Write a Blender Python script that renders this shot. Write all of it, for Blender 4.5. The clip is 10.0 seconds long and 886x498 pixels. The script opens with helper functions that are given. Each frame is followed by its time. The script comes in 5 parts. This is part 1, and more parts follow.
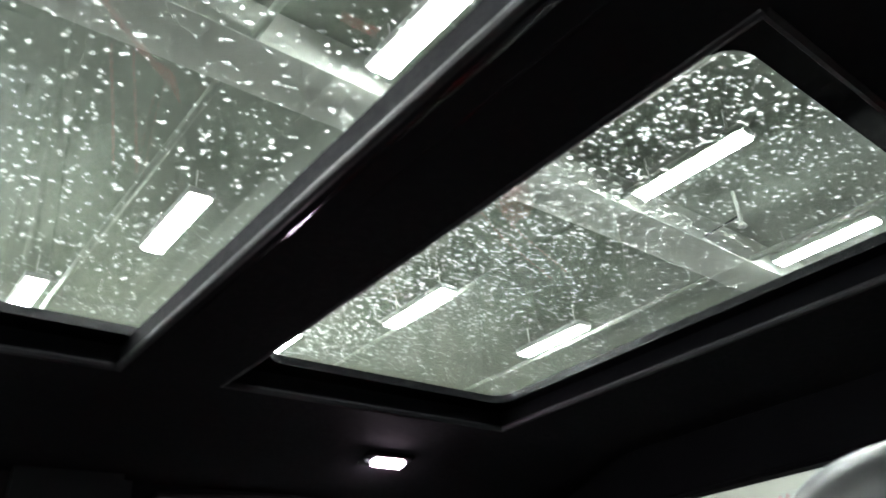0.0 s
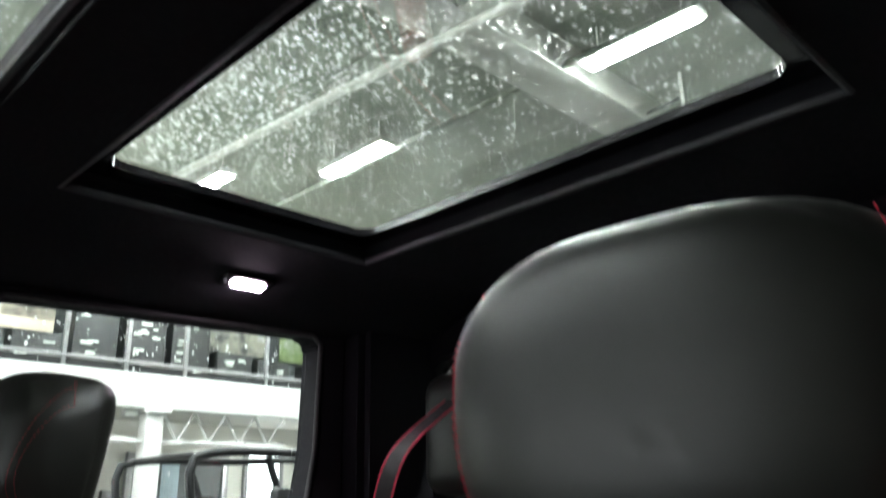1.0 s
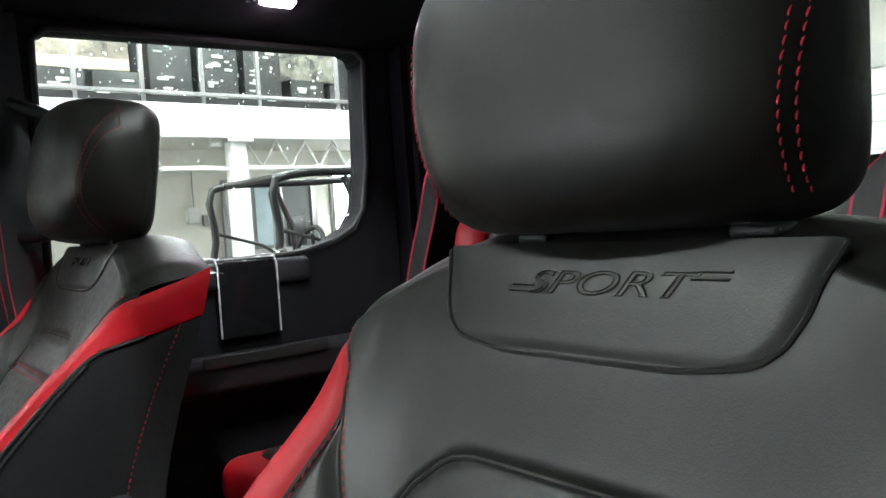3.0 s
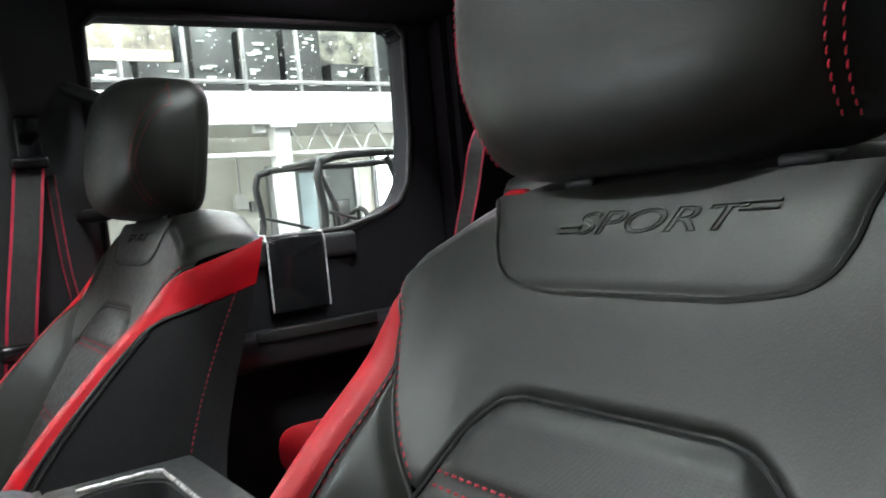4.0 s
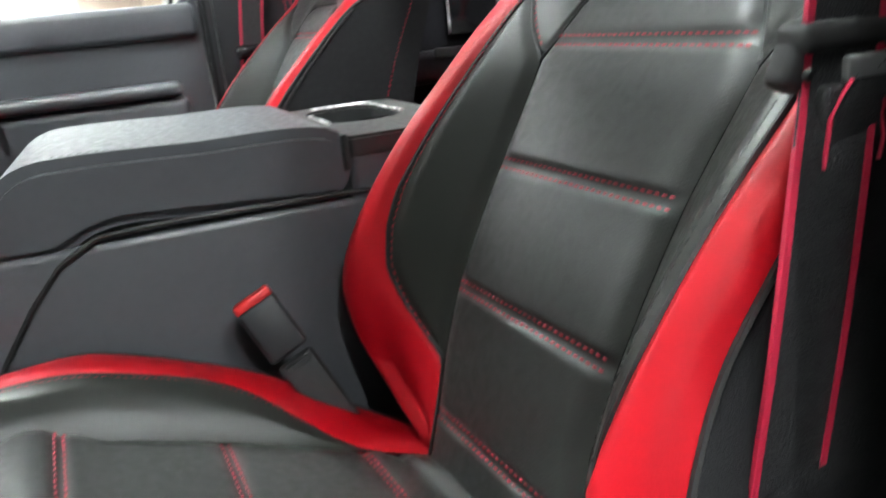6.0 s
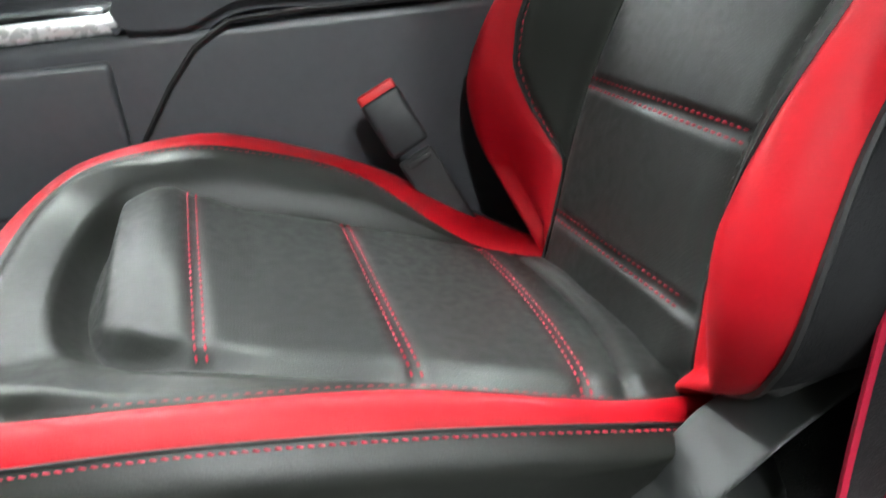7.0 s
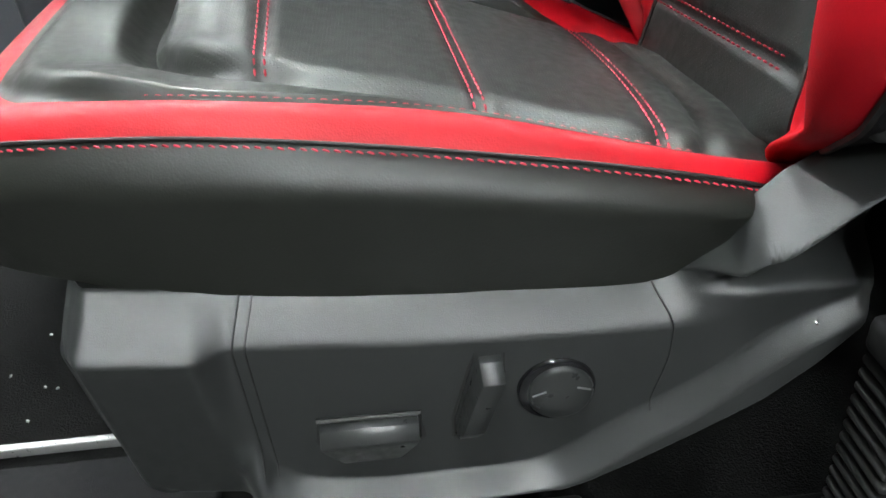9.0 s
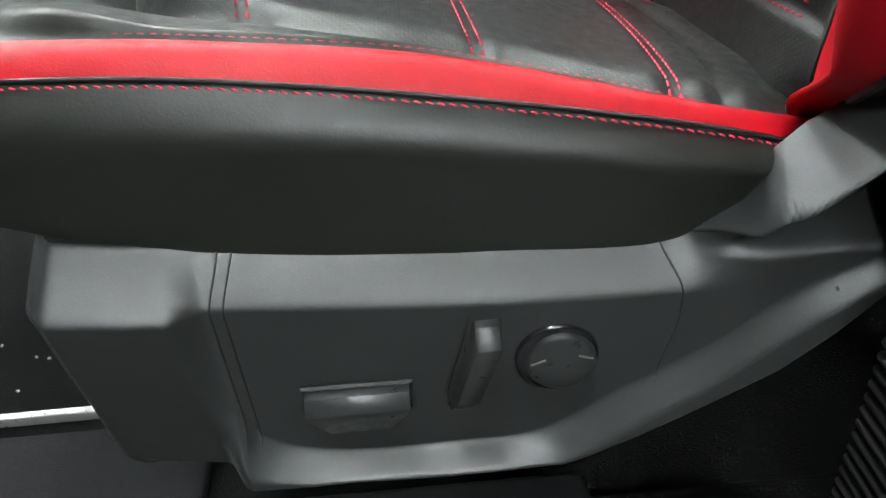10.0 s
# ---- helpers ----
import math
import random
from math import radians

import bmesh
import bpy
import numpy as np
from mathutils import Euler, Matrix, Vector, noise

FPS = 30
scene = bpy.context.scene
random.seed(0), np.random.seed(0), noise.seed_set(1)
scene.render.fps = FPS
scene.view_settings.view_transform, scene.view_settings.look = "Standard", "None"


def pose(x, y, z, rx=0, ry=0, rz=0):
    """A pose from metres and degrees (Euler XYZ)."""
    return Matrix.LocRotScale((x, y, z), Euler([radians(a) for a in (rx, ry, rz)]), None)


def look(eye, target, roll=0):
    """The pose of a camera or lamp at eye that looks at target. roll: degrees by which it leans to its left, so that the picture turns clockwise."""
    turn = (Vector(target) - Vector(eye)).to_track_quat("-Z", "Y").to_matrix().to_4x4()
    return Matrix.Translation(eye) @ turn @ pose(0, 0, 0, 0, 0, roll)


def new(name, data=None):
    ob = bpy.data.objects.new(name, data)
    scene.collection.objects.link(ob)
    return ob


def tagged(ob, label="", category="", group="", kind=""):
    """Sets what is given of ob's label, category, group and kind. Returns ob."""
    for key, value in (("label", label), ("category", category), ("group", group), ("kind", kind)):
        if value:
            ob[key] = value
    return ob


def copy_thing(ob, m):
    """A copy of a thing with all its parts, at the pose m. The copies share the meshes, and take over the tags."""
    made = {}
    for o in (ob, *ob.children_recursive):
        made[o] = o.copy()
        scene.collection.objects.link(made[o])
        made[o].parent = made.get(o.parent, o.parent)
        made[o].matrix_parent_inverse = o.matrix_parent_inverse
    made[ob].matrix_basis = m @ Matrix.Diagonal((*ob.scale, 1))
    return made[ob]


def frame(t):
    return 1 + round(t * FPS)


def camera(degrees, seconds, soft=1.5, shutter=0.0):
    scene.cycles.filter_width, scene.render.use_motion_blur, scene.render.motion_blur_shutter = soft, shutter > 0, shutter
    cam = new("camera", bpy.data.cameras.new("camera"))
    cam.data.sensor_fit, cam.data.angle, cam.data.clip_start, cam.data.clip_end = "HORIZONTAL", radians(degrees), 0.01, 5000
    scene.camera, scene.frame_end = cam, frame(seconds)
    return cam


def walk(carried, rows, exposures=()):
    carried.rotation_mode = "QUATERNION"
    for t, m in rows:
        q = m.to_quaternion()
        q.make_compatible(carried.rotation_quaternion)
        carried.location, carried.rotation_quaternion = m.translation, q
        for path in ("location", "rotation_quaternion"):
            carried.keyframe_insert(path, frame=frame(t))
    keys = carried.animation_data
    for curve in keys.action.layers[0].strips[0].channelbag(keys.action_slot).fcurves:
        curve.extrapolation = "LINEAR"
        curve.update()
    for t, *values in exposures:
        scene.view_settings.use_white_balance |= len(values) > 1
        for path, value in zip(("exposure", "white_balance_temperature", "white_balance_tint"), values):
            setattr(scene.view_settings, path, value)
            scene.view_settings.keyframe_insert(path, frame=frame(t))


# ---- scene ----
cam = camera(59.7, 10.0, shutter=0.4)
PATH = [
    (0, (0.566, 0.336, 0.98), (-0.744, 1.496, 1.947), -5.1),
    (0.3, (0.569, 0.369, 0.96), (-0.713, 1.598, 1.88), -3.7),
    (0.6, (0.583, 0.405, 0.957), (-0.683, 1.709, 1.793), -1.9),
    (1, (0.643, 0.461, 0.932), (-0.696, 1.805, 1.564), -1.2),
    (1.5, (0.665, 0.478, 0.896), (-0.762, 1.844, 1.208), -1.9),
    (2, (0.682, 0.488, 0.895), (-0.811, 1.818, 0.973), -2.9),
    (2.5, (0.698, 0.493, 0.904), (-0.839, 1.772, 0.864), -3.2),
    (2.7, (0.706, 0.498, 0.906), (-0.843, 1.762, 0.852), -3.3),
    (3.8, (0.714, 0.496, 0.895), (-0.892, 1.683, 0.782), -5.6),
    (4, (0.716, 0.489, 0.886), (-0.916, 1.64, 0.774), -5.5),
    (4.5, (0.777, 0.453, 0.867), (-0.911, 1.512, 0.701), -5.1),
    (5, (0.877, 0.389, 0.832), (-0.825, 1.396, 0.534), -5.2),
    (5.5, (0.911, 0.39, 0.806), (-0.806, 1.314, 0.362), -5.0),
    (6, (0.941, 0.379, 0.757), (-0.845, 1.06, 0.168), -5.8),
    (6.2, (0.948, 0.381, 0.738), (-0.865, 0.956, 0.118), -5.9),
    (7.3, (0.956, 0.353, 0.659), (-0.815, 0.637, -0.226), -4.9),
    (7.5, (0.964, 0.351, 0.651), (-0.795, 0.591, -0.27), -4.6),
    (8, (0.964, 0.365, 0.624), (-0.756, 0.546, -0.38), -4.6),
    (8.5, (0.963, 0.367, 0.598), (-0.731, 0.501, -0.456), -4.8),
    (9, (0.968, 0.372, 0.592), (-0.709, 0.433, -0.495), -4.5),
    (9.5, (0.963, 0.378, 0.58), (-0.694, 0.422, -0.538), -4.4),
    (10, (0.952, 0.379, 0.566), (-0.701, 0.415, -0.559), -4.4),
]
walk(cam, [(t, look(eye, target, roll)) for t, eye, target, roll in PATH],
     [(0, 0.12), (1.2, 0.12), (2.0, 0.3), (2.7, 0.42), (3.8, 0.6), (4.5, 0.75), (5.5, 1.12), (6.2, 1.22), (7.3, 1.15), (8.0, 1.05), (9.0, 1.0), (10, 0.8)])

# ---------------------------------------------------------------- light
world = bpy.data.worlds.new("showroom_air")
scene.world = world
world.use_nodes = True
world.node_tree.nodes["Background"].inputs[0].default_value = (0.75, 0.8, 0.78, 1)
world.node_tree.nodes["Background"].inputs[1].default_value = 0.012


# ---------------------------------------------------------------- materials
def nodes_of(name):
    m = bpy.data.materials.new(name)
    m.use_nodes = True
    nt = m.node_tree
    b = nt.nodes["Principled BSDF"]
    return m, nt, b


def add(nt, kind, **vals):
    n = nt.nodes.new(kind)
    for k, v in vals.items():
        if k in n.inputs:
            n.inputs[k].default_value = v
    return n


def surface(name, colour, rough=0.5, metal=0.0, grain=0.0, grain_scale=600.0, vary=0.15, vary_scale=9.0, rough_vary=0.1, spec=0.5, coat=0.0, sheen=0.0):
    """A plain painted, moulded or woven surface: colour drift at two scales and a fine relief."""
    m, nt, b = nodes_of(name)
    tc = add(nt, "ShaderNodeTexCoord")
    n1 = add(nt, "ShaderNodeTexNoise", Scale=vary_scale, Detail=4.0)
    n2 = add(nt, "ShaderNodeTexNoise", Scale=vary_scale * 14, Detail=3.0)
    nt.links.new(tc.outputs["Object"], n1.inputs["Vector"])
    nt.links.new(tc.outputs["Object"], n2.inputs["Vector"])
    mix = add(nt, "ShaderNodeMath")
    mix.operation = "ADD"
    nt.links.new(n1.outputs["Fac"], mix.inputs[0])
    nt.links.new(n2.outputs["Fac"], mix.inputs[1])
    ramp = add(nt, "ShaderNodeMapRange")
    ramp.inputs["From Min"].default_value, ramp.inputs["From Max"].default_value = 0.6, 1.4
    ramp.inputs["To Min"].default_value, ramp.inputs["To Max"].default_value = 1 - vary, 1 + vary
    nt.links.new(mix.outputs[0], ramp.inputs["Value"])
    col = add(nt, "ShaderNodeVectorMath")
    col.operation = "SCALE"
    col.inputs[0].default_value = colour
    nt.links.new(ramp.outputs[0], col.inputs["Scale"])
    nt.links.new(col.outputs[0], b.inputs["Base Color"])
    rr = add(nt, "ShaderNodeMapRange")
    rr.inputs["From Min"].default_value, rr.inputs["From Max"].default_value = 0.3, 0.7
    rr.inputs["To Min"].default_value, rr.inputs["To Max"].default_value = max(0.02, rough - rough_vary), rough + rough_vary
    nt.links.new(n2.outputs["Fac"], rr.inputs["Value"])
    nt.links.new(rr.outputs[0], b.inputs["Roughness"])
    b.inputs["Metallic"].default_value = metal
    b.inputs["Specular IOR Level"].default_value = spec
    b.inputs["Coat Weight"].default_value = coat
    b.inputs["Sheen Weight"].default_value = sheen
    b.inputs["Sheen Roughness"].default_value = 0.4
    if grain:
        v = add(nt, "ShaderNodeTexVoronoi", Scale=grain_scale)
        g = add(nt, "ShaderNodeTexNoise", Scale=grain_scale * 0.6, Detail=2.0)
        nt.links.new(tc.outputs["Object"], v.inputs["Vector"])
        nt.links.new(tc.outputs["Object"], g.inputs["Vector"])
        s = add(nt, "ShaderNodeMath")
        s.operation = "ADD"
        nt.links.new(v.outputs["Distance"], s.inputs[0])
        nt.links.new(g.outputs["Fac"], s.inputs[1])
        bump = add(nt, "ShaderNodeBump", Strength=grain, Distance=0.0006)
        nt.links.new(s.outputs[0], bump.inputs["Height"])
        nt.links.new(bump.outputs[0], b.inputs["Normal"])
    return m


def perforated(name, colour, rough):
    """Leather with rows of small punched holes."""
    m = surface(name, colour, rough, grain=0.10, grain_scale=900, spec=0.34, sheen=0.03)
    nt = m.node_tree
    b = nt.nodes["Principled BSDF"]
    tc = add(nt, "ShaderNodeTexCoord")
    sep = add(nt, "ShaderNodeSeparateXYZ")
    nt.links.new(tc.outputs["UV"], sep.inputs[0])
    waves = []
    for k in ("X", "Y"):
        mul = add(nt, "ShaderNodeMath")
        mul.operation = "MULTIPLY"
        mul.inputs[1].default_value = 2 * math.pi / 0.0042
        nt.links.new(sep.outputs[k], mul.inputs[0])
        si = add(nt, "ShaderNodeMath")
        si.operation = "SINE"
        nt.links.new(mul.outputs[0], si.inputs[0])
        waves.append(si)
    pr = add(nt, "ShaderNodeMath")
    pr.operation = "MULTIPLY"
    nt.links.new(waves[0].outputs[0], pr.inputs[0])
    nt.links.new(waves[1].outputs[0], pr.inputs[1])
    hole = add(nt, "ShaderNodeMapRange")
    hole.inputs["From Min"].default_value, hole.inputs["From Max"].default_value = 0.62, 0.8
    nt.links.new(pr.outputs[0], hole.inputs["Value"])
    old = b.inputs["Base Color"].links[0].from_socket
    mix = add(nt, "ShaderNodeMix")
    mix.data_type = "RGBA"
    mix.inputs["B"].default_value = (0.007, 0.007, 0.007, 1)
    nt.links.new(hole.outputs[0], mix.inputs["Factor"])
    nt.links.new(old, mix.inputs[6])
    mix.inputs[7].default_value = (0.007, 0.007, 0.007, 1)
    nt.links.new(mix.outputs[2], b.inputs["Base Color"])
    inv = add(nt, "ShaderNodeBump", Strength=0.3, Distance=0.0005)
    inv.invert = True
    nt.links.new(hole.outputs[0], inv.inputs["Height"])
    nt.links.new(b.inputs["Normal"].links[0].from_socket, inv.inputs["Normal"])
    nt.links.new(inv.outputs[0], b.inputs["Normal"])
    return m


def pane_glass(name, tint=(0.9, 0.93, 0.91), gloss=1.0):
    m = bpy.data.materials.new(name)
    m.use_nodes = True
    nt = m.node_tree
    nt.nodes.remove(nt.nodes["Principled BSDF"])
    out = nt.nodes["Material Output"]
    tr = add(nt, "ShaderNodeBsdfTransparent")
    tr.inputs["Color"].default_value = (*tint, 1)
    gl = add(nt, "ShaderNodeBsdfGlossy", Roughness=0.02)
    fr = add(nt, "ShaderNodeFresnel", IOR=1.45)
    sc = add(nt, "ShaderNodeMath")
    sc.operation = "MULTIPLY"
    sc.inputs[1].default_value = gloss
    mix = add(nt, "ShaderNodeMixShader")
    nt.links.new(fr.outputs[0], sc.inputs[0])
    nt.links.new(sc.outputs[0], mix.inputs[0])
    nt.links.new(tr.outputs[0], mix.inputs[1])
    nt.links.new(gl.outputs[0], mix.inputs[2])
    nt.links.new(mix.outputs[0], out.inputs["Surface"])
    return m


def glowing(name, colour, strength):
    m, nt, b = nodes_of(name)
    b.inputs["Base Color"].default_value = (0.8, 0.8, 0.8, 1)
    b.inputs["Emission Color"].default_value = (*colour, 1)
    b.inputs["Emission Strength"].default_value = strength
    return m


LEATHER = surface("black_leather", (0.0112, 0.0120, 0.0100), 0.40, grain=0.10, grain_scale=900, vary=0.12, rough_vary=0.06, spec=0.38, sheen=0.015)
LEATHER_PERF = perforated("perforated_leather", (0.0145, 0.0155, 0.0140), 0.40)
LEATHER_RED = surface("red_leather", (0.41, 0.0018, 0.009), 0.5, grain=0.12, grain_scale=900, vary=0.08, rough_vary=0.05, spec=0.28)
THREAD_RED = surface("red_thread", (0.50, 0.012, 0.04), 0.7, vary=0.3, vary_scale=120)
THREAD_BLACK = surface("black_piping", (0.012, 0.012, 0.012), 0.6)
CLOTH_BLACK = surface("black_seat_cloth", (0.012, 0.012, 0.013), 0.85, grain=0.5, grain_scale=1200, spec=0.2)
PLASTIC = surface("charcoal_plastic", (0.020, 0.0213, 0.0213), 0.42, grain=0.12, grain_scale=1700, vary=0.08, rough_vary=0.05, sheen=0.02)
PLASTIC_SOFT = surface("soft_black_trim", (0.013, 0.014, 0.016), 0.5, grain=0.3, grain_scale=900, vary=0.1, sheen=0.03)
PLASTIC_SWITCH = surface("switch_plastic", (0.020, 0.021, 0.021), 0.36, grain=0.12, grain_scale=1500, vary=0.08)
PLASTIC_GLOSS = surface("gloss_black_plastic", (0.008, 0.008, 0.009), 0.12, vary=0.1, rough_vary=0.03)
HEADLINER = surface("black_headliner_cloth", (0.010, 0.010, 0.012), 0.9, grain=0.4, grain_scale=1300, spec=0.15)
CARPET = surface("black_carpet", (0.007, 0.007, 0.007), 0.95, grain=1.0, grain_scale=500, vary=0.4, spec=0.05)
WEBBING = surface("black_belt_webbing", (0.012, 0.012, 0.013), 0.6, grain=0.8, grain_scale=900)
WEBBING_RED = surface("red_belt_edge", (0.48, 0.010, 0.045), 0.6, grain=0.6, grain_scale=900)
CHROME = surface("chrome", (0.75, 0.75, 0.77), 0.12, metal=1.0, vary=0.05, rough_vary=0.05)
# chrome whose window reflections are put into a pale, part-metal base colour
GLINT_TRIM = surface("chrome_painted_glint", (0.62, 0.62, 0.62), 0.28, metal=0.35, vary=0.05)
SATIN = surface("satin_silver_trim", (0.35, 0.35, 0.35), 0.35, metal=0.6, vary=0.05)
CONSOLE_TRIM = surface("charcoal_console_vinyl", (0.066, 0.069, 0.077), 0.40, grain=0.15, grain_scale=900, vary=0.1, sheen=0.05)
RUBBER = surface("black_rubber", (0.012, 0.012, 0.012), 0.7)
GLASS = pane_glass("clear_window_glass", (0.93, 0.95, 0.94), 0.8)
GLASS_ROOF = pane_glass("wet_roof_glass", (0.94, 0.96, 0.94), 0.3)
LAMP_ROOM = glowing("fluorescent_tube_glow", (0.94, 1.0, 1.0), 230.0)
LAMP_DOME = glowing("dome_lamp_glow", (1.0, 0.80, 0.97), 90.0)
WALL_PAINT = surface("cream_wall_paint", (0.74, 0.73, 0.66), 0.7, vary=0.05, vary_scale=1.0)
CEILING_PAINT = surface("grey_green_ceiling_paint", (0.33, 0.36, 0.31), 0.8, vary=0.12, vary_scale=0.7)
BEAM_PAINT = surface("pale_beam_paint", (0.62, 0.64, 0.58), 0.7, vary=0.08, vary_scale=1.5)
GREY_WALL = surface("dark_grey_wall_paint", (0.05, 0.052, 0.055), 0.8, vary=0.1, vary_scale=1.5)
WHITE_PAINT = surface("white_steel_paint", (0.68, 0.69, 0.66), 0.5, vary=0.04, vary_scale=2)
# floor out of view, darkened to keep bounce light off the seat
SHOW_FLOOR = surface("polished_grey_floor", (0.065, 0.065, 0.064), 0.3, vary=0.12, vary_scale=1.2)
DARK_STEEL = surface("black_powder_coat", (0.015, 0.015, 0.016), 0.4, vary=0.1)


# ---------------------------------------------------------------- shapes
def thing(name, label, category, at=(0, 0, 0), group="", kind=""):
    e = new(name)
    e.location = at
    e.empty_display_size = 0.05
    return tagged(e, label, category, group, kind)


def flesh(name, verts, faces, mat, smooth=True, uvs=None):
    me = bpy.data.meshes.new(name)
    me.from_pydata([tuple(v) for v in verts], [], faces)
    me.materials.append(mat)
    if smooth:
        me.polygons.foreach_set("use_smooth", [True] * len(me.polygons))
    if uvs is not None:
        lay = me.uv_layers.new(name="UVMap")
        for l in me.loops:
            lay.data[l.index].uv = uvs[l.vertex_index]
    me.update()
    return me


def part(name, bm, mat, parent=None, label="", smooth=True):
    """Links a bmesh as one mesh object under a thing or under a part."""
    bmesh.ops.recalc_face_normals(bm, faces=bm.faces)
    me = bpy.data.meshes.new(name)
    bm.to_mesh(me)
    bm.free()
    me.materials.append(mat)
    if smooth:
        me.polygons.foreach_set("use_smooth", [True] * len(me.polygons))
        me.set_sharp_from_angle(angle=radians(40))
    ob = new(name, me)
    if parent is not None:
        ob.parent = parent
    if label:
        ob["label"] = label
    return ob


def sheet(name, fn, nu, nv, mat, parent=None, label="", uv=None, close=False):
    """A grid of nu by nv cells through fn(a, b), a and b from 0 to 1."""
    verts, faces, uvs = [], [], []
    for j in range(nv + 1):
        for i in range(nu + 1):
            a, b = i / nu, j / nv
            verts.append(fn(a, b))
            uvs.append(uv(a, b) if uv else (a, b))
    for j in range(nv):
        for i in range(nu):
            k = j * (nu + 1) + i
            faces.append((k, k + 1, k + nu + 2, k + nu + 1))
    me = flesh(name, verts, faces, mat, True, uvs)
    ob = new(name, me)
    if parent is not None:
        ob.parent = parent
    if label:
        ob["label"] = label
    return ob


def lerp_table(xs, ys):
    return lambda v: float(np.interp(v, xs, ys))


def smooth_table(xs, ys):
    """Monotone-ish cubic through the table."""
    xs, ys = np.array(xs, float), np.array(ys, float)
    d = np.gradient(ys, xs)

    def f(v):
        v = min(max(v, xs[0]), xs[-1])
        k = int(min(max(np.searchsorted(xs, v) - 1, 0), len(xs) - 2))
        h = xs[k + 1] - xs[k]
        t = (v - xs[k]) / h
        return float((2 * t**3 - 3 * t**2 + 1) * ys[k] + (t**3 - 2 * t**2 + t) * h * d[k] + (-2 * t**3 + 3 * t**2) * ys[k + 1] + (t**3 - t**2) * h * d[k + 1])

    return f


def step(a, b, v):
    t = min(max((v - a) / (b - a), 0.0), 1.0)
    return t * t * (3 - 2 * t)


def rounded_box(lo, hi, r=0.01, seg=3):
    bm = bmesh.new()
    bmesh.ops.create_cube(bm, size=1)
    lo, hi = Vector(lo), Vector(hi)
    for v in bm.verts:
        v.co = Vector((lo[k] + (v.co[k] + 0.5) * (hi[k] - lo[k]) for k in range(3)))
    r = min(r, 0.49 * min(hi[k] - lo[k] for k in range(3)))
    if r > 0:
        bmesh.ops.bevel(bm, geom=bm.edges[:], offset=r, segments=seg, profile=0.5, affect="EDGES")
    return bm


def moved(bm, m):
    bmesh.ops.transform(bm, matrix=m, verts=bm.verts)
    return bm


def tube(points, radius, sides=8, closed=False):
    """A round bar along points."""
    bm = bmesh.new()
    pts = [Vector(p) for p in points]
    n = len(pts)
    rings = []
    last = None
    for i, p in enumerate(pts):
        a = pts[(i - 1) % n] if closed or i else p
        b = pts[(i + 1) % n] if closed or i < n - 1 else p
        d = (b - a).normalized()
        ref = last if last is not None else (Vector((0, 0, 1)) if abs(d.z) < 0.9 else Vector((1, 0, 0)))
        s = d.cross(ref).normalized()
        up = s.cross(d).normalized()
        last = up
        r = radius[i] if isinstance(radius, (list, tuple)) else radius
        rings.append([bm.verts.new(p + r * (math.cos(t) * s + math.sin(t) * up)) for t in (2 * math.pi * k / sides for k in range(sides))])
    for i in range(n if closed else n - 1):
        q, w = rings[i], rings[(i + 1) % n]
        for k in range(sides):
            bm.faces.new((q[k], q[(k + 1) % sides], w[(k + 1) % sides], w[k]))
    if not closed:
        bm.faces.new(rings[0][::-1])
        bm.faces.new(rings[-1])
    return bm


def curve_points(pts, n, closed=False):
    """Points evenly spread along a smooth curve through pts."""
    P = [Vector(p) for p in pts]
    m = len(P)
    out = []
    rng = range(m if closed else m - 1)
    for i in rng:
        p0, p1, p2, p3 = (P[(i + k) % m] if closed else P[min(max(i + k, 0), m - 1)] for k in (-1, 0, 1, 2))
        for k in range(24):
            t = k / 24
            out.append(0.5 * (2 * p1 + (p2 - p0) * t + (2 * p0 - 5 * p1 + 4 * p2 - p3) * t * t + (3 * p1 - p0 - 3 * p2 + p3) * t**3))
    out.append(P[0] if closed else P[-1])
    L = np.concatenate([[0], np.cumsum([(b - a).length for a, b in zip(out, out[1:])])])
    res = []
    for s in np.linspace(0, L[-1], n):
        k = int(min(max(np.searchsorted(L, s) - 1, 0), len(out) - 2))
        t = (s - L[k]) / max(L[k + 1] - L[k], 1e-9)
        res.append(out[k].lerp(out[k + 1], min(max(t, 0), 1)))
    return res


def plate(outer, holes, lo, hi, axis="x", bevel=0.0):
    """A flat plate with holes: outlines in the other two axes, lo to hi along the axis."""
    bm = bmesh.new()

    def at(p, c):
        return {"x": (c, p[0], p[1]), "y": (p[0], c, p[1]), "z": (p[0], p[1], c)}[axis]

    edges = []
    for loop in (outer, *holes):
        vs = [bm.verts.new(at(p, lo)) for p in loop]
        edges += [bm.edges.new((a, b)) for a, b in zip(vs, vs[1:] + vs[:1])]
    bmesh.ops.triangle_fill(bm, edges=edges, use_beauty=True)
    bmesh.ops.recalc_face_normals(bm, faces=bm.faces)
    got = bmesh.ops.extrude_face_region(bm, geom=bm.faces[:])
    k = "xyz".index(axis)
    for v in got["geom"]:
        if isinstance(v, bmesh.types.BMVert):
            v.co[k] += hi - lo
    bmesh.ops.recalc_face_normals(bm, faces=bm.faces)
    if bevel:
        es = [e for e in bm.edges if len(e.link_faces) == 2 and e.calc_face_angle(0) > 0.6]
        bmesh.ops.bevel(bm, geom=es, offset=bevel, segments=2, affect="EDGES")
    return bm


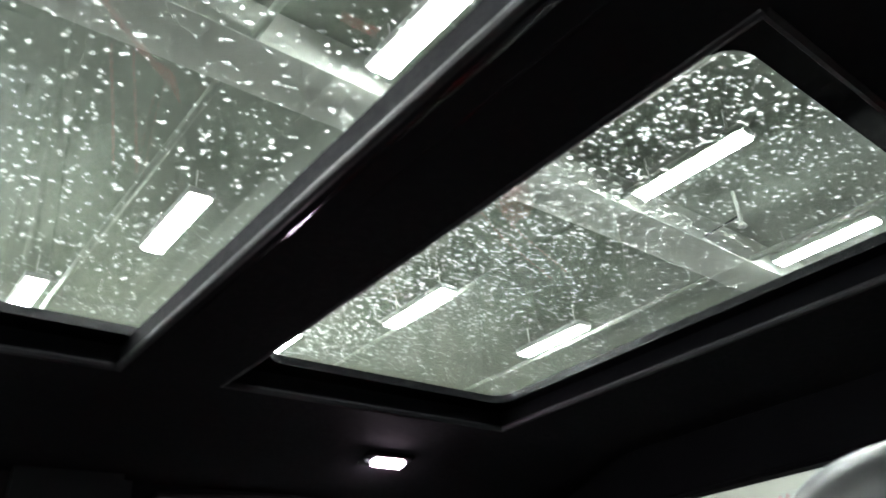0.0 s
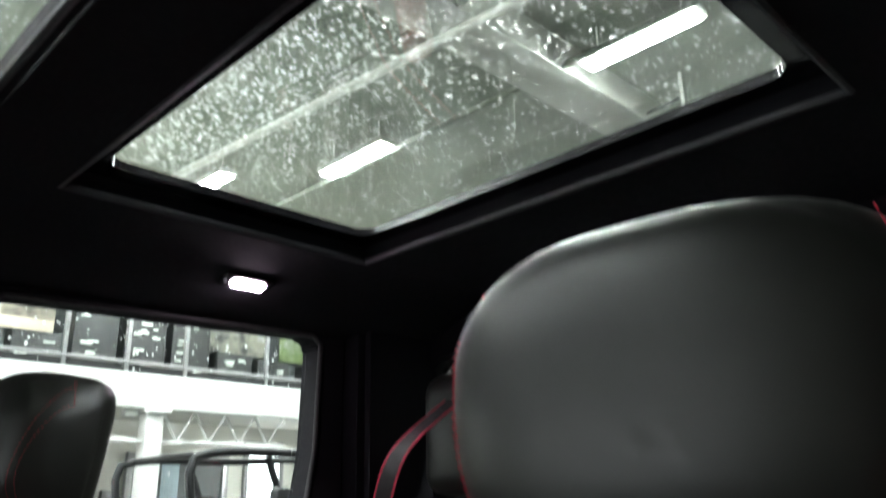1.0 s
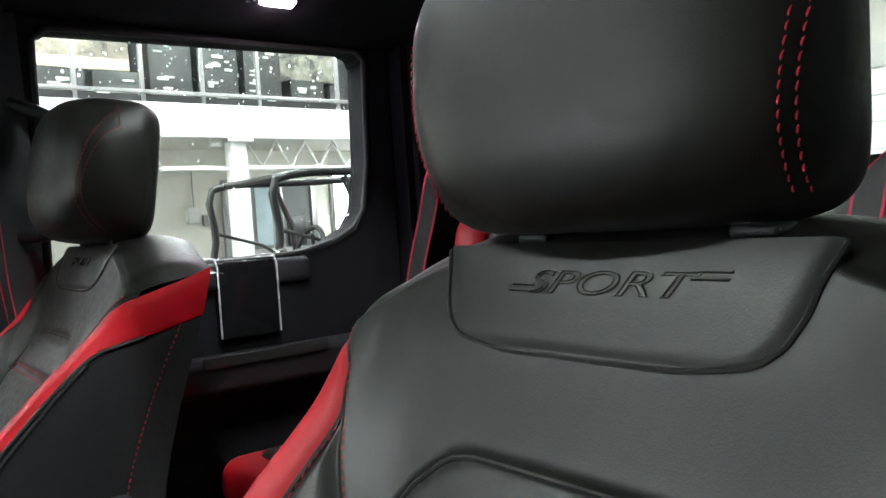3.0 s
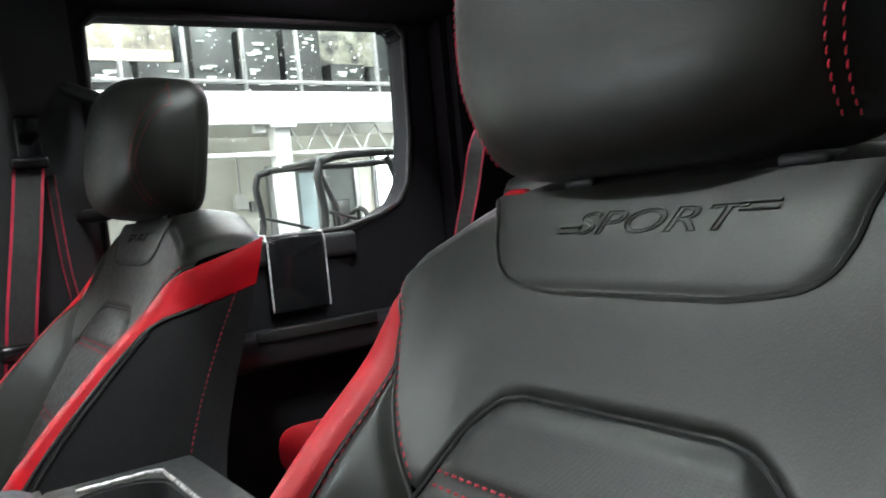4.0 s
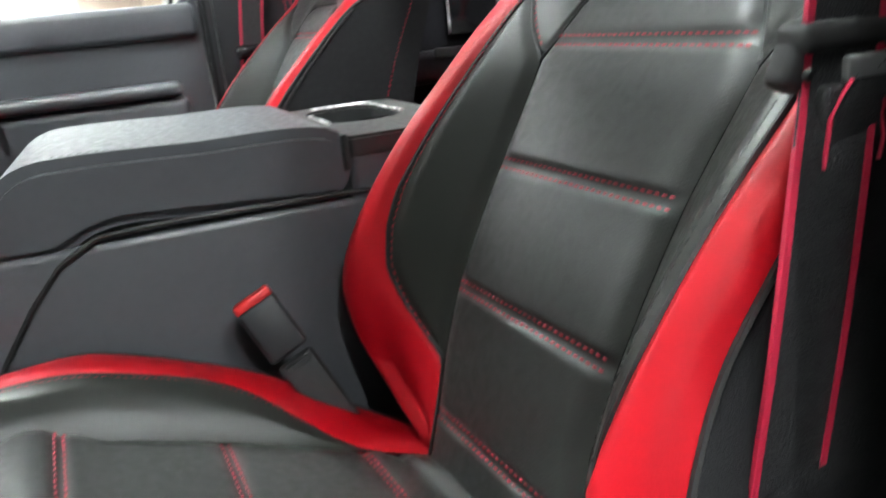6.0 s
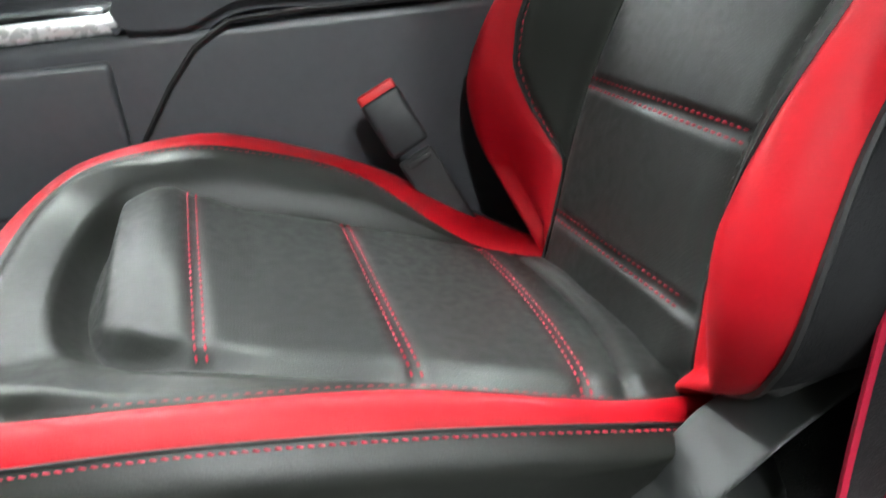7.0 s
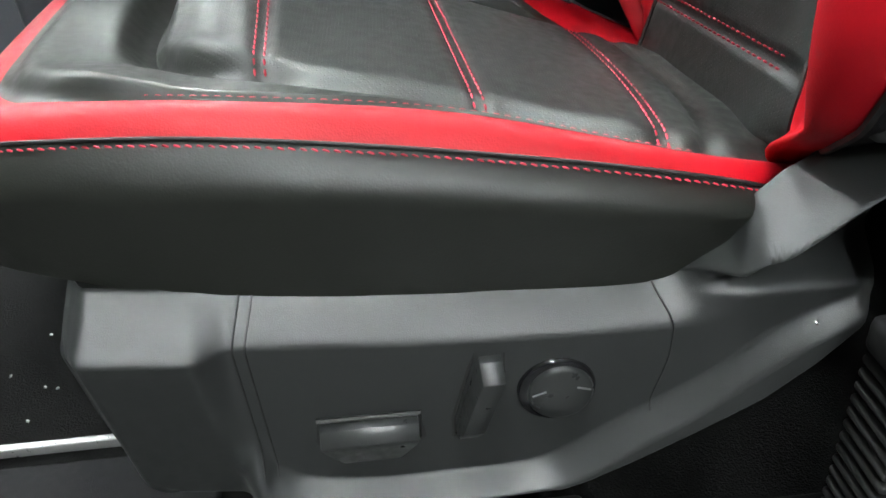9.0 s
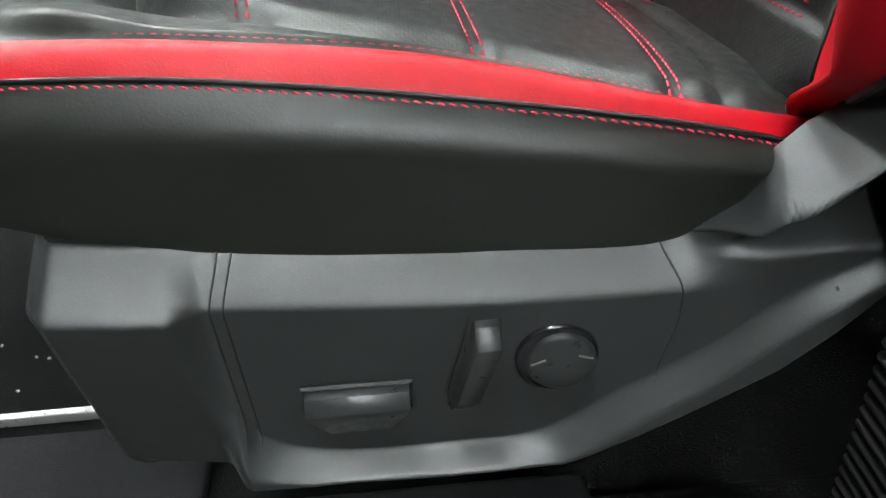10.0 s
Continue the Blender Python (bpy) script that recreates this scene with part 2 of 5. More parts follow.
def round_rect(x0, y0, x1, y1, r, n=5):
    out = []
    for cx, cy, a in ((x1 - r, y1 - r, 0), (x0 + r, y1 - r, 90), (x0 + r, y0 + r, 180), (x1 - r, y0 + r, 270)):
        for k in range(n + 1):
            t = radians(a + 90 * k / n)
            out.append((cx + r * math.cos(t), cy + r * math.sin(t)))
    return out


def stitches(name, path, out, mat, parent, length=0.0048, gap=0.0026, thick=0.0011, slant=0.0, label=""):
    """A row of thread stitches along path; out gives the way off the surface at each point."""
    pts = [Vector(p) for p in path]
    L = np.concatenate([[0], np.cumsum([(b - a).length for a, b in zip(pts, pts[1:])])])

    def where(s):
        k = int(min(max(np.searchsorted(L, s) - 1, 0), len(pts) - 2))
        t = (s - L[k]) / max(L[k + 1] - L[k], 1e-9)
        return pts[k].lerp(pts[k + 1], t), (pts[k + 1] - pts[k]).normalized(), k

    verts, faces = [], []
    s = gap
    while s + length < L[-1]:
        p, d, k = where(s + length / 2)
        o = Vector(out(k)) if callable(out) else Vector(out)
        o = (o - d * o.dot(d)).normalized()
        side = d.cross(o)
        d2 = (d + side * slant).normalized()
        s2 = d2.cross(o)
        base = len(verts)
        for e, w in ((-1, 0.45), (-0.5, 1.0), (0.5, 1.0), (1, 0.45)):
            c = p + d2 * (length / 2 * e) + o * (0.0 if abs(e) == 1 else thick * 0.7)
            verts += [c - s2 * thick * w * 0.6, c + o * thick * w * 0.6, c + s2 * thick * w * 0.6]
        for r in range(3):
            a = base + 3 * r
            faces += [(a, a + 1, a + 4, a + 3), (a + 1, a + 2, a + 5, a + 4)]
        s += length + gap
    if not faces:
        return None
    ob = new(name, flesh(name, verts, faces, mat))
    ob.parent = parent
    if label:
        ob["label"] = label
    return ob


# ---------------------------------------------------------------- the front seats
BACK_Y = smooth_table([0.34, 0.40, 0.526, 0.626, 0.719, 0.767, 0.845, 0.87, 0.90], [0.558, 0.580, 0.625, 0.680, 0.742, 0.776, 0.811, 0.823, 0.842])
BACK_W = smooth_table([0.34, 0.38, 0.40, 0.42, 0.44, 0.46, 0.60, 0.72, 0.78, 0.82, 0.84, 0.87], [0.125, 0.138, 0.158, 0.190, 0.218, 0.234, 0.238, 0.238, 0.238, 0.236, 0.226, 0.185])
CREST = smooth_table([0.34, 0.38, 0.42, 0.465, 0.51, 0.55, 0.59, 0.635, 0.70, 0.74, 0.785, 0.83, 0.87], [-0.03, 0.0, 0.028, 0.055, 0.073, 0.079, 0.078, 0.070, 0.050, 0.036, 0.014, 0.0, 0.0])
BULGE = smooth_table([0.34, 0.45, 0.52, 0.60, 0.70, 0.78, 0.84, 0.87], [0.012, 0.018, 0.022, 0.021, 0.012, 0.006, 0.002, 0.0])
PANEL_W = lerp_table([0.36, 0.41, 0.454, 0.52, 0.58, 0.63, 0.665, 0.705, 0.719, 0.748, 0.762, 0.766, 0.769], [0.102, 0.108, 0.113, 0.117, 0.119, 0.121, 0.125, 0.130, 0.124, 0.107, 0.090, 0.082, 0.066])
WING_IN = lerp_table([0.455, 0.52, 0.58, 0.63, 0.665, 0.705, 0.729, 0.748, 0.757, 0.776], [0.114, 0.118, 0.120, 0.122, 0.126, 0.131, 0.152, 0.168, 0.176, 0.190])
RED_IN = lerp_table([0.36, 0.41, 0.454, 0.461, 0.473, 0.485, 0.496, 0.521, 0.532, 0.567, 0.60, 0.70, 0.776, 0.79, 0.804, 0.815, 0.826], [0.103, 0.109, 0.114, 0.124, 0.142, 0.153, 0.163, 0.177, 0.182, 0.189, 0.192, 0.191, 0.191, 0.199, 0.207, 0.220, 0.234])
RED_END = lerp_table([0.34, 0.38, 0.42, 0.48, 0.56, 0.66, 0.70, 0.718, 0.730, 0.742, 0.755, 0.84], [0.44, 0.44, 0.44, 0.44, 0.45, 0.46, 0.50, 0.58, 0.76, 0.92, 1.0, 1.0])
YOKE_LOW = lerp_table([0.0, 0.066, 0.082, 0.090, 0.107, 0.124, 0.131, 0.152, 0.168, 0.176, 0.190, 0.199, 0.207, 0.220, 0.236], [0.770, 0.770, 0.767, 0.763, 0.749, 0.720, 0.707, 0.729, 0.748, 0.757, 0.776, 0.790, 0.804, 0.815, 0.828])
YOKE_TOP = smooth_table([0.0, 0.085, 0.12, 0.154, 0.19, 0.203, 0.225, 0.236], [0.880, 0.880, 0.876, 0.865, 0.849, 0.843, 0.833, 0.8295])
RED_END_SLIM = lerp_table([0.34, 0.45, 0.60, 0.70, 0.757, 0.766, 0.773, 0.779, 0.784, 0.84], [0.37, 0.37, 0.37, 0.37, 0.38, 0.42, 0.55, 0.80, 1.0, 1.0])
LEAN = Vector((0, -0.88, 0.47))
BACK_SEAMS = ((0.7205, 0.0), (0.625, 0.02), (0.527, 0.04), (0.421, 0.07))


def back_front(u, z):
    """How far back the front face lies: flat panel, rising wing, rounded bolster."""
    a, w = abs(u), BACK_W(z)
    e, k = min(PANEL_W(min(z, 0.70)), 0.122) + 0.004, min(0.187, w - 0.02)
    rise, more = CREST(z) - BULGE(z), BULGE(z)
    if a <= e:
        d = 0.0
    elif a <= k:
        d = rise * ((a - e) / (k - e)) ** 1.25
    else:
        t = min((a - k) / (w - k), 1.0)
        if t < 0.55:
            d = rise + more * (1 - ((t - 0.55) / 0.55) ** 2)
        else:
            d = rise + more - (more + 0.012) * (1 - math.sqrt(max(0.0, 1 - ((t - 0.55) / 0.45) ** 2)))
    return BACK_Y(z) - d


def red_in(z, sg):
    """The red edge's inner seam; it sits further out on the door side."""
    return RED_IN(z) + (0.018 * step(0.47, 0.54, z) * step(0.79, 0.74, z) + 0.026 * step(0.48, 0.40, z) if sg > 0 else 0.0)


def back_rear(z):
    """The rear shell stands steeper than the front face."""
    return BACK_Y(z) + 0.088 + 0.36 * max(0.0, 0.78 - z)


def back_side(z, k):
    """The flank: k from 0 at the front corner to 1 at the rear."""
    y0 = back_front(BACK_W(z), z)
    return BACK_W(z) + 0.008 * math.sin(math.pi * k), y0 + k * (back_rear(z) - y0)


def flank_lift(q, climb):
    """The flank's lines climb towards the rear: y and z to add."""
    k = max(0.0, (q - 0.5) * 2)
    return 0.016 * k, climb * k


def back_edge(z, q, sg=-1):
    """Round the corner (q to 0.5) and along the flank to the rear (q = 1)."""
    if q <= 0.5:
        r, w = red_in(z, sg), BACK_W(z)
        u = r + math.sin(q * math.pi) * (w - r)
        return u, back_front(u, z)
    return back_side(z, (q - 0.5) * 2)


SKIRT_Z = smooth_table([0.10, 0.187, 0.245, 0.305, 0.366, 0.426, 0.486, 0.510, 0.536, 0.553, 0.564, 0.568, 0.61], [0.385, 0.375, 0.361, 0.353, 0.347, 0.342, 0.339, 0.341, 0.347, 0.355, 0.366, 0.386, 0.386])
# cushion seams from the console-side rear round the front to the door-side rear: across, along, up
SEAM_INSERT = [(-0.095, 0.63, 0.356), (-0.124, 0.51, 0.387), (-0.138, 0.40, 0.423), (-0.141, 0.31, 0.451), (-0.140, 0.262, 0.461), (-0.130, 0.232, 0.455), (-0.10, 0.216, 0.446), (-0.03, 0.212, 0.441),
               (0.03, 0.220, 0.438), (0.068, 0.238, 0.437), (0.090, 0.262, 0.444), (0.110, 0.30, 0.447), (0.128, 0.36, 0.440), (0.138, 0.42, 0.428), (0.147, 0.53, 0.400), (0.108, 0.64, 0.364)]
SEAM_RED = [(-0.098, 0.625, 0.358), (-0.128, 0.515, 0.386), (-0.170, 0.42, 0.455), (-0.178, 0.33, 0.490), (-0.182, 0.27, 0.500), (-0.180, 0.20, 0.494), (-0.150, 0.158, 0.476), (-0.06, 0.142, 0.460),
            (0.02, 0.140, 0.452), (0.08, 0.147, 0.450), (0.117, 0.168, 0.453), (0.140, 0.205, 0.458), (0.147, 0.28, 0.454), (0.147, 0.40, 0.436), (0.151, 0.53, 0.400), (0.114, 0.635, 0.366)]
SEAM_OUTER = [(-0.105, 0.64, 0.352), (-0.190, 0.545, 0.383), (-0.225, 0.45, 0.436), (-0.233, 0.33, 0.485), (-0.232, 0.27, 0.493), (-0.222, 0.18, 0.482), (-0.185, 0.125, 0.455), (-0.08, 0.102, 0.437),
              (0.0, 0.098, 0.430), (0.09, 0.105, 0.430), (0.142, 0.138, 0.440), (0.164, 0.19, 0.449), (0.171, 0.28, 0.445), (0.171, 0.40, 0.426), (0.170, 0.525, 0.399), (0.146, 0.615, 0.360)]
CUSHION_SEAMS = (lambda u: 0.289 + 0.06 * u, lambda u: 0.405 + 0.05 * u, lambda u: 0.508 + 0.010 * (1 - (u / 0.14) ** 2))


def seam_at(line, c):
    """A smooth run along a seam: c from 0 to 1."""
    f = min(max(c, 0.0), 1.0) * (len(line) - 1)
    k = min(int(f), len(line) - 2)
    t = f - k
    p = [Vector(line[min(max(k + d, 0), len(line) - 1)]) for d in (-1, 0, 1, 2)]
    return 0.5 * (2 * p[1] + (p[2] - p[0]) * t + (2 * p[0] - 5 * p[1] + 4 * p[2] - p[3]) * t * t + (3 * p[1] - p[0] - 3 * p[2] + p[3]) * t**3)


def seam_out(line, c):
    """The level direction that points off the cushion there."""
    d = seam_at(line, c + 0.004) - seam_at(line, c - 0.004)
    return Vector((d.y, -d.x, 0)).normalized()


def cushion_point(a, b):
    """The padded centre: a across from console to door, b from the front to the rear."""
    p, q = seam_at(SEAM_INSERT, 0.5 * (1 - b)), seam_at(SEAM_INSERT, 0.5 + 0.5 * b)
    r = p.lerp(q, a)
    front = step(0.33, 0.25, r.y)
    e = min(min(a, 1 - a) * (q - p).length, (r.y - 0.212) * 1.1)
    h = (0.006 + 0.023 * front * (1 - 0.6 * step(0.35, 0.9, a))) * step(0, 0.020 + 0.006 * front, e)
    for f in CUSHION_SEAMS:
        h -= 0.0035 * math.exp(-((r.y - f(r.x)) / 0.0055) ** 2)
    arc = r.y - 0.534 - 0.020 * (1 - (r.x / 0.14) ** 2)
    h += -0.006 * math.exp(-(arc / 0.005) ** 2) + 0.005 * step(0.0, 0.022, arc) * step(0.015, 0.07, min(a, 1 - a) * (q - p).length)
    return Vector((r.x, r.y, r.z + h))


HEAD_U, HEAD_Y, HEAD_Z, HEAD_SEAM = 0.1325, 0.0451, 0.1028, 0.1290


def headrest_ring(phi):
    """Half widths and corner roundness of the pillow: soft in front, square at the rear."""
    s = step(1.1, 1.9, phi)
    r = math.sin(phi) ** (0.22 if phi > math.pi / 2 else 0.483)
    return HEAD_U * r, HEAD_Z * r, 0.628 + (0.26 - 0.628) * s, 0.761 + (0.26 - 0.761) * s


def headrest_depth(phi, u):
    c = math.cos(phi)
    y = -HEAD_Y * math.copysign(abs(c) ** 0.72, c)
    return y - (0.008 * math.cos(min(abs(u) / 0.15, 1) * math.pi / 2) if y < 0 else 0.0)


def headrest_point(theta, phi, crown):
    """A pillow: theta round the upright outline, phi from front to rear pole."""
    hu, hz, e1, e2 = headrest_ring(phi)
    c, s = math.cos(theta), math.sin(theta)
    u = hu * math.copysign(abs(c) ** e1, c)
    z = hz * math.copysign(abs(s) ** e2, s) * (crown if s > 0 else 1.0)
    u *= 1 - 0.15 * step(0.02, 0.11, z)
    y = headrest_depth(phi, u)
    y += math.exp(-((abs(u) - HEAD_SEAM) / 0.004) ** 2) * 0.0024 * (1 if phi < 2.0 else 0)
    return Vector((u, y, z))


def build_seat(label, at, m, driver):
    seat = thing("front_seat", label, "car seat", at, group="front seats")

    red_end = RED_END if driver else RED_END_SLIM

    def lift(q, z):
        return flank_lift(q, 0.034 if driver else 0.012 + 0.016 * step(0.78, 0.826, z))

    def P(u, y, z):
        return (m * u - (0.045 * (z - 0.62) if driver else 0.0), y, z)

    # backrest: insert, wings, red edge, yoke, flanks, rear
    def insert(a, b):
        z = 0.372 + b * (0.769 - 0.372)
        w = PANEL_W(z)
        u = (2 * a - 1) * (w + (0.026 * step(0.48, 0.40, z) if a > 0.5 else 0.0))
        e = min((1 - abs(2 * a - 1)) * w, 0.7695 - z)
        h = 0.006 * step(0, 0.014, e)
        for s, k in BACK_SEAMS:
            h *= 1 - 0.7 * math.exp(-((z - s - k * u) / 0.0055) ** 4)
        return P(*(Vector((u, back_front(u, z), z)) + LEAN * h))

    back = sheet("backrest_insert", insert, 28, 150, LEATHER_PERF, seat, "perforated black leather centre panel", uv=lambda a, b: (a * 0.24, b * 0.45))
    for s, k in BACK_SEAMS:
        for d in (-0.0036, 0.0036):
            w = PANEL_W(s) - 0.004
            row = [Vector(P(u, back_front(u, s + d + k * u), s + d + k * u)) + LEAN * 0.0026 for u in np.linspace(-w, w, 30)]
            stitches("seam_thread", row, LEAN, THREAD_RED, back, label="red thread stitching")
    for sg in (-1, 1):
        def wing(a, b, sg=sg):
            z = 0.455 + b * (0.776 - 0.455)
            u0, u1 = WING_IN(z), max(red_in(z, sg), WING_IN(z) + 0.0005)
            u = u0 + a * (u1 - u0)
            e = min(a, 1 - a) * (u1 - u0)
            p = Vector((sg * u, back_front(u, z), z)) + LEAN * (0.005 * step(0, 0.012, e))
            return P(*p)

        sheet("backrest_wing", wing, 14, 60, LEATHER, seat)

        def red(a, b, sg=sg):
            z = 0.348 + b * (0.826 - 0.348)
            q = a * red_end(z)
            u, y = back_edge(z, q, sg)
            e = min(u - red_in(z, sg), 0.02)
            dy, dz = lift(q, z)
            p = Vector((sg * (u + 0.0015 * step(0.4, 0.6, q)), y + dy, z + dz)) + LEAN * (0.004 * step(0, 0.010, e) * (1 - step(0.25, 0.5, q)) * min(1.0, (1 - a) * 4))
            return P(*p)

        rb = sheet("red_bolster_edge", red, 30, 80, LEATHER_RED, seat, "bright red leather edge")

        seam = []
        for z in np.linspace(0.47, 0.775, 50):
            u = red_in(z, sg) - 0.006
            seam.append(Vector(P(sg * u, back_front(u, z), z)) + LEAN * 0.0046)
        stitches("seam_thread", seam, LEAN, THREAD_RED if sg < 0 else THREAD_BLACK, rb)
        cord = []
        for z in np.linspace(0.37, 0.80, 60):
            u = red_in(z, sg)
            cord.append(P(sg * u, back_front(u, z) - 0.0008, z))
        part("piping", tube(cord, 0.0022, 6), THREAD_BLACK, rb)

        def flank(a, b, sg=sg):
            z = 0.348 + b * (0.80 - 0.348)
            q0 = red_end(z) - 0.004
            q = min(q0 + a * (1.0 - q0), 1.0)
            u, y = back_edge(z, q, sg)
            dy, dz = lift(q, z)
            return P(sg * u, y + dy, z + dz)

        fl = sheet("backrest_side", flank, 18, 50, CLOTH_BLACK, seat, "plain black side panel")
        edge = []
        for z in np.linspace(0.38, 0.735 if driver else 0.776, 60):
            u, y = back_edge(z, red_end(z), sg)
            dy, dz = lift(red_end(z), z)
            edge.append(P(sg * (u + 0.001), y + dy - 0.001, z + dz))
        part("piping", tube(edge, 0.0024, 6), THREAD_BLACK, fl)
        if not driver:
            fold = [P(sg * (back_edge(z, 0.44, sg)[0] + 0.001), back_edge(z, 0.44, sg)[1] - 0.001, z) for z in np.linspace(0.38, 0.756, 50)]
            part("piping", tube(fold, 0.0024, 6), THREAD_BLACK, fl)
        row = []
        for z in np.linspace(0.38, 0.80, 60):
            u, y = back_side(z, 0.80)
            row.append(P(sg * (u + 0.001), y + 0.013, z + 0.027))
        stitches("seam_thread", row, (sg * m, 0, 0), THREAD_RED, fl)

    def rear(a, b):
        z = 0.30 + b * (0.86 - 0.30)
        w = BACK_W(z) + 0.001
        u = (2 * a - 1) * w
        return P(u, back_rear(z) + 0.012 * math.cos((2 * a - 1) * math.pi / 2), z)

    sheet("seat_back_shell", rear, 16, 20, CLOTH_BLACK, seat)

    def yoke(a, b):
        u = 0.236 * math.sin((2 * a - 1) * math.pi / 2)
        zt, zl = YOKE_TOP(abs(u)), YOKE_LOW(abs(u))
        if b <= 0.7:
            z = zl + b / 0.7 * (zt - zl)
            e = (z - zl)
            h = 0.004 * step(0, 0.006, e) * step(0, 0.010, 0.2365 - abs(u))
            p = Vector((u, back_front(u, z) * 1.0, z)) + LEAN * h
        else:
            th = (b - 0.7) / 0.3 * math.pi
            d = (YOKE_TOP(min(abs(u) + 0.002, 0.236)) - YOKE_TOP(max(abs(u) - 0.002, 0))) / 0.004
            n = Vector((-d * math.copysign(1, u), 1.0)).normalized()
            rr = 0.032
            p = Vector((u, back_front(u, zt), zt)) + Vector((n[0] * rr * math.sin(th) * 0.3, 1.62 * rr * (1 - math.cos(th)), n[1] * rr * math.sin(th) * 0.55 + step(0.15, 0.23, abs(u)) * (0.006 * (1 - math.cos(th)) - 0.010 * step(0.21, 0.236, abs(u)) * math.sin(th))))
        return P(*p)

    top = sheet("backrest_yoke", yoke, 60, 60, LEATHER, seat, "plain black leather upper section")
    for sg in (-1, 1):
        row = []
        for a in np.linspace(0.133, 0.230, 50):
            z = YOKE_LOW(a) + 0.006
            row.append(Vector(P(sg * a, back_front(a, z), z)) + LEAN * 0.0030)
        stitches("seam_thread", row, LEAN, THREAD_RED if sg < 0 else THREAD_BLACK, top)
        cord = [P(sg * a, back_front(a, YOKE_LOW(a)) - 0.0006, YOKE_LOW(a)) for a in np.linspace(0.131, 0.234, 40)]
        part("piping", tube(cord, 0.0018, 6), THREAD_BLACK, top)
    ring = [P(u, back_front(u, YOKE_LOW(abs(u))) - 0.0008, YOKE_LOW(abs(u))) for u in np.linspace(-0.130, 0.130, 70)]
    part("piping", tube(ring, 0.0018, 6), THREAD_BLACK, top)

    # embossed flap below the headrest
    flap_w = smooth_table([0.8275, 0.829, 0.832, 0.838, 0.849, 0.868, 0.887], [0.060, 0.074, 0.092, 0.105, 0.1145, 0.122, 0.131])

    def flap(a, b):
        z = 0.8275 + b * (0.886 - 0.8275)
        w = flap_w(z)
        u = (2 * a - 1) * w
        e = min((1 - abs(2 * a - 1)) * w, z - 0.8275)
        p = Vector((u, back_front(u, z), z)) + LEAN * (0.0035 + 0.0022 * step(0, 0.007, e))
        return P(*p)

    fp = sheet("headrest_flap", flap, 40, 30, LEATHER, top, "leather flap embossed with the word SPORT")
    rim = [(-flap_w(z), z) for z in np.linspace(0.884, 0.8278, 24)] + [(u, 0.8272) for u in np.linspace(-0.055, 0.055, 8)] + [(flap_w(z), z) for z in np.linspace(0.8278, 0.884, 24)]
    part("flap_seam", tube([Vector(P(u, back_front(u, z), z)) + LEAN * 0.0042 for u, z in rim], 0.0016, 6), THREAD_BLACK, fp)

    # headrest
    lean = Matrix.Translation((-0.0175 if driver else 0.016, 0.8417, 0.9965)) @ Matrix.Rotation(radians(4.7 if driver else 0), 4, "Z") @ Matrix.Rotation(radians(-3.2 if driver else -9), 4, "X")

    crown = 0.81 if driver else 0.87

    def hp(a, b):
        phi = math.pi / 2 * (2 * b) ** 2 if b < 0.5 else math.pi - math.pi / 2 * (2 - 2 * b) ** 2
        p = headrest_point(2 * math.pi * a, phi, crown)
        p = lean @ (p if driver else Vector((p.x * 1.06, p.y * 1.35, p.z * 1.02)))
        return (m * p.x, p.y, p.z)

    hr = sheet("headrest", hp, 96, 72, LEATHER, seat, "smooth black leather headrest with red side stitching")
    for sg in (-1, 1):
        for off in (-0.0028, 0.0028):
            rows, nrm = [], []
            for b in np.linspace(-0.090, 0.074, 52):
                u = sg * (HEAD_SEAM + off - 0.017 * step(0.05, -0.09, b))
                lo, hi = 0.01, math.pi / 2
                for _ in range(30):
                    mid = (lo + hi) / 2
                    hu, hz, e1, e2 = headrest_ring(mid)
                    c = min(abs(u) / hu, 1.0) ** (1 / e1)
                    s = min(abs(b) / (hz * (crown if b > 0 else 1.0)), 1.0) ** (1 / e2)
                    if c * c + s * s > 1:
                        lo = mid
                    else:
                        hi = mid
                u *= 1 - 0.15 * step(0.02, 0.11, b)
                q = lean @ (Vector((u, headrest_depth(hi, u) - 0.0004, b)) if driver else Vector((u * 1.06, (headrest_depth(hi, u) - 0.0004) * 1.35, b * 1.02)))
                rows.append(Vector((m * q.x, q.y, q.z)))
            stitches("seam_thread", rows, (0, -1, 0.2), THREAD_RED, hr, length=0.0042, gap=0.0019, thick=0.0009, slant=0.2, label="red thread stitching")
    for u in (-0.072, 0.072):
        post = tube([P(u, 0.850, 0.86), P(u, 0.848, 0.94)], 0.0065, 12)
        part("headrest_post", post, CHROME, hr, "chrome post")
        part("post_collar", rounded_box((m * u - 0.013, 0.834, 0.888), (m * u + 0.013, 0.864, 0.895), 0.003), PLASTIC_SOFT, hr)

    # cushion
    ci = sheet("cushion_insert", lambda a, b: P(*cushion_point(a, b)), 44, 220, LEATHER_PERF, seat, "perforated black leather cushion panel", uv=lambda a, b: tuple(cushion_point(a, b)[:2]))
    for f in CUSHION_SEAMS:
        for d in (-0.0029, 0.0029):
            row = []
            for a in np.linspace(0.01, 0.99, 44):
                lo, hi = 0.25, 1.0
                for _ in range(24):
                    mid = (lo + hi) / 2
                    r = cushion_point(a, mid)
                    if r.y < f(r.x) + d:
                        lo = mid
                    else:
                        hi = mid
                row.append(Vector(P(*cushion_point(a, hi))) + Vector((0, 0, 0.0008)))
            stitches("seam_thread", row, (0, 0, 1), THREAD_RED, ci, label="red thread stitching")

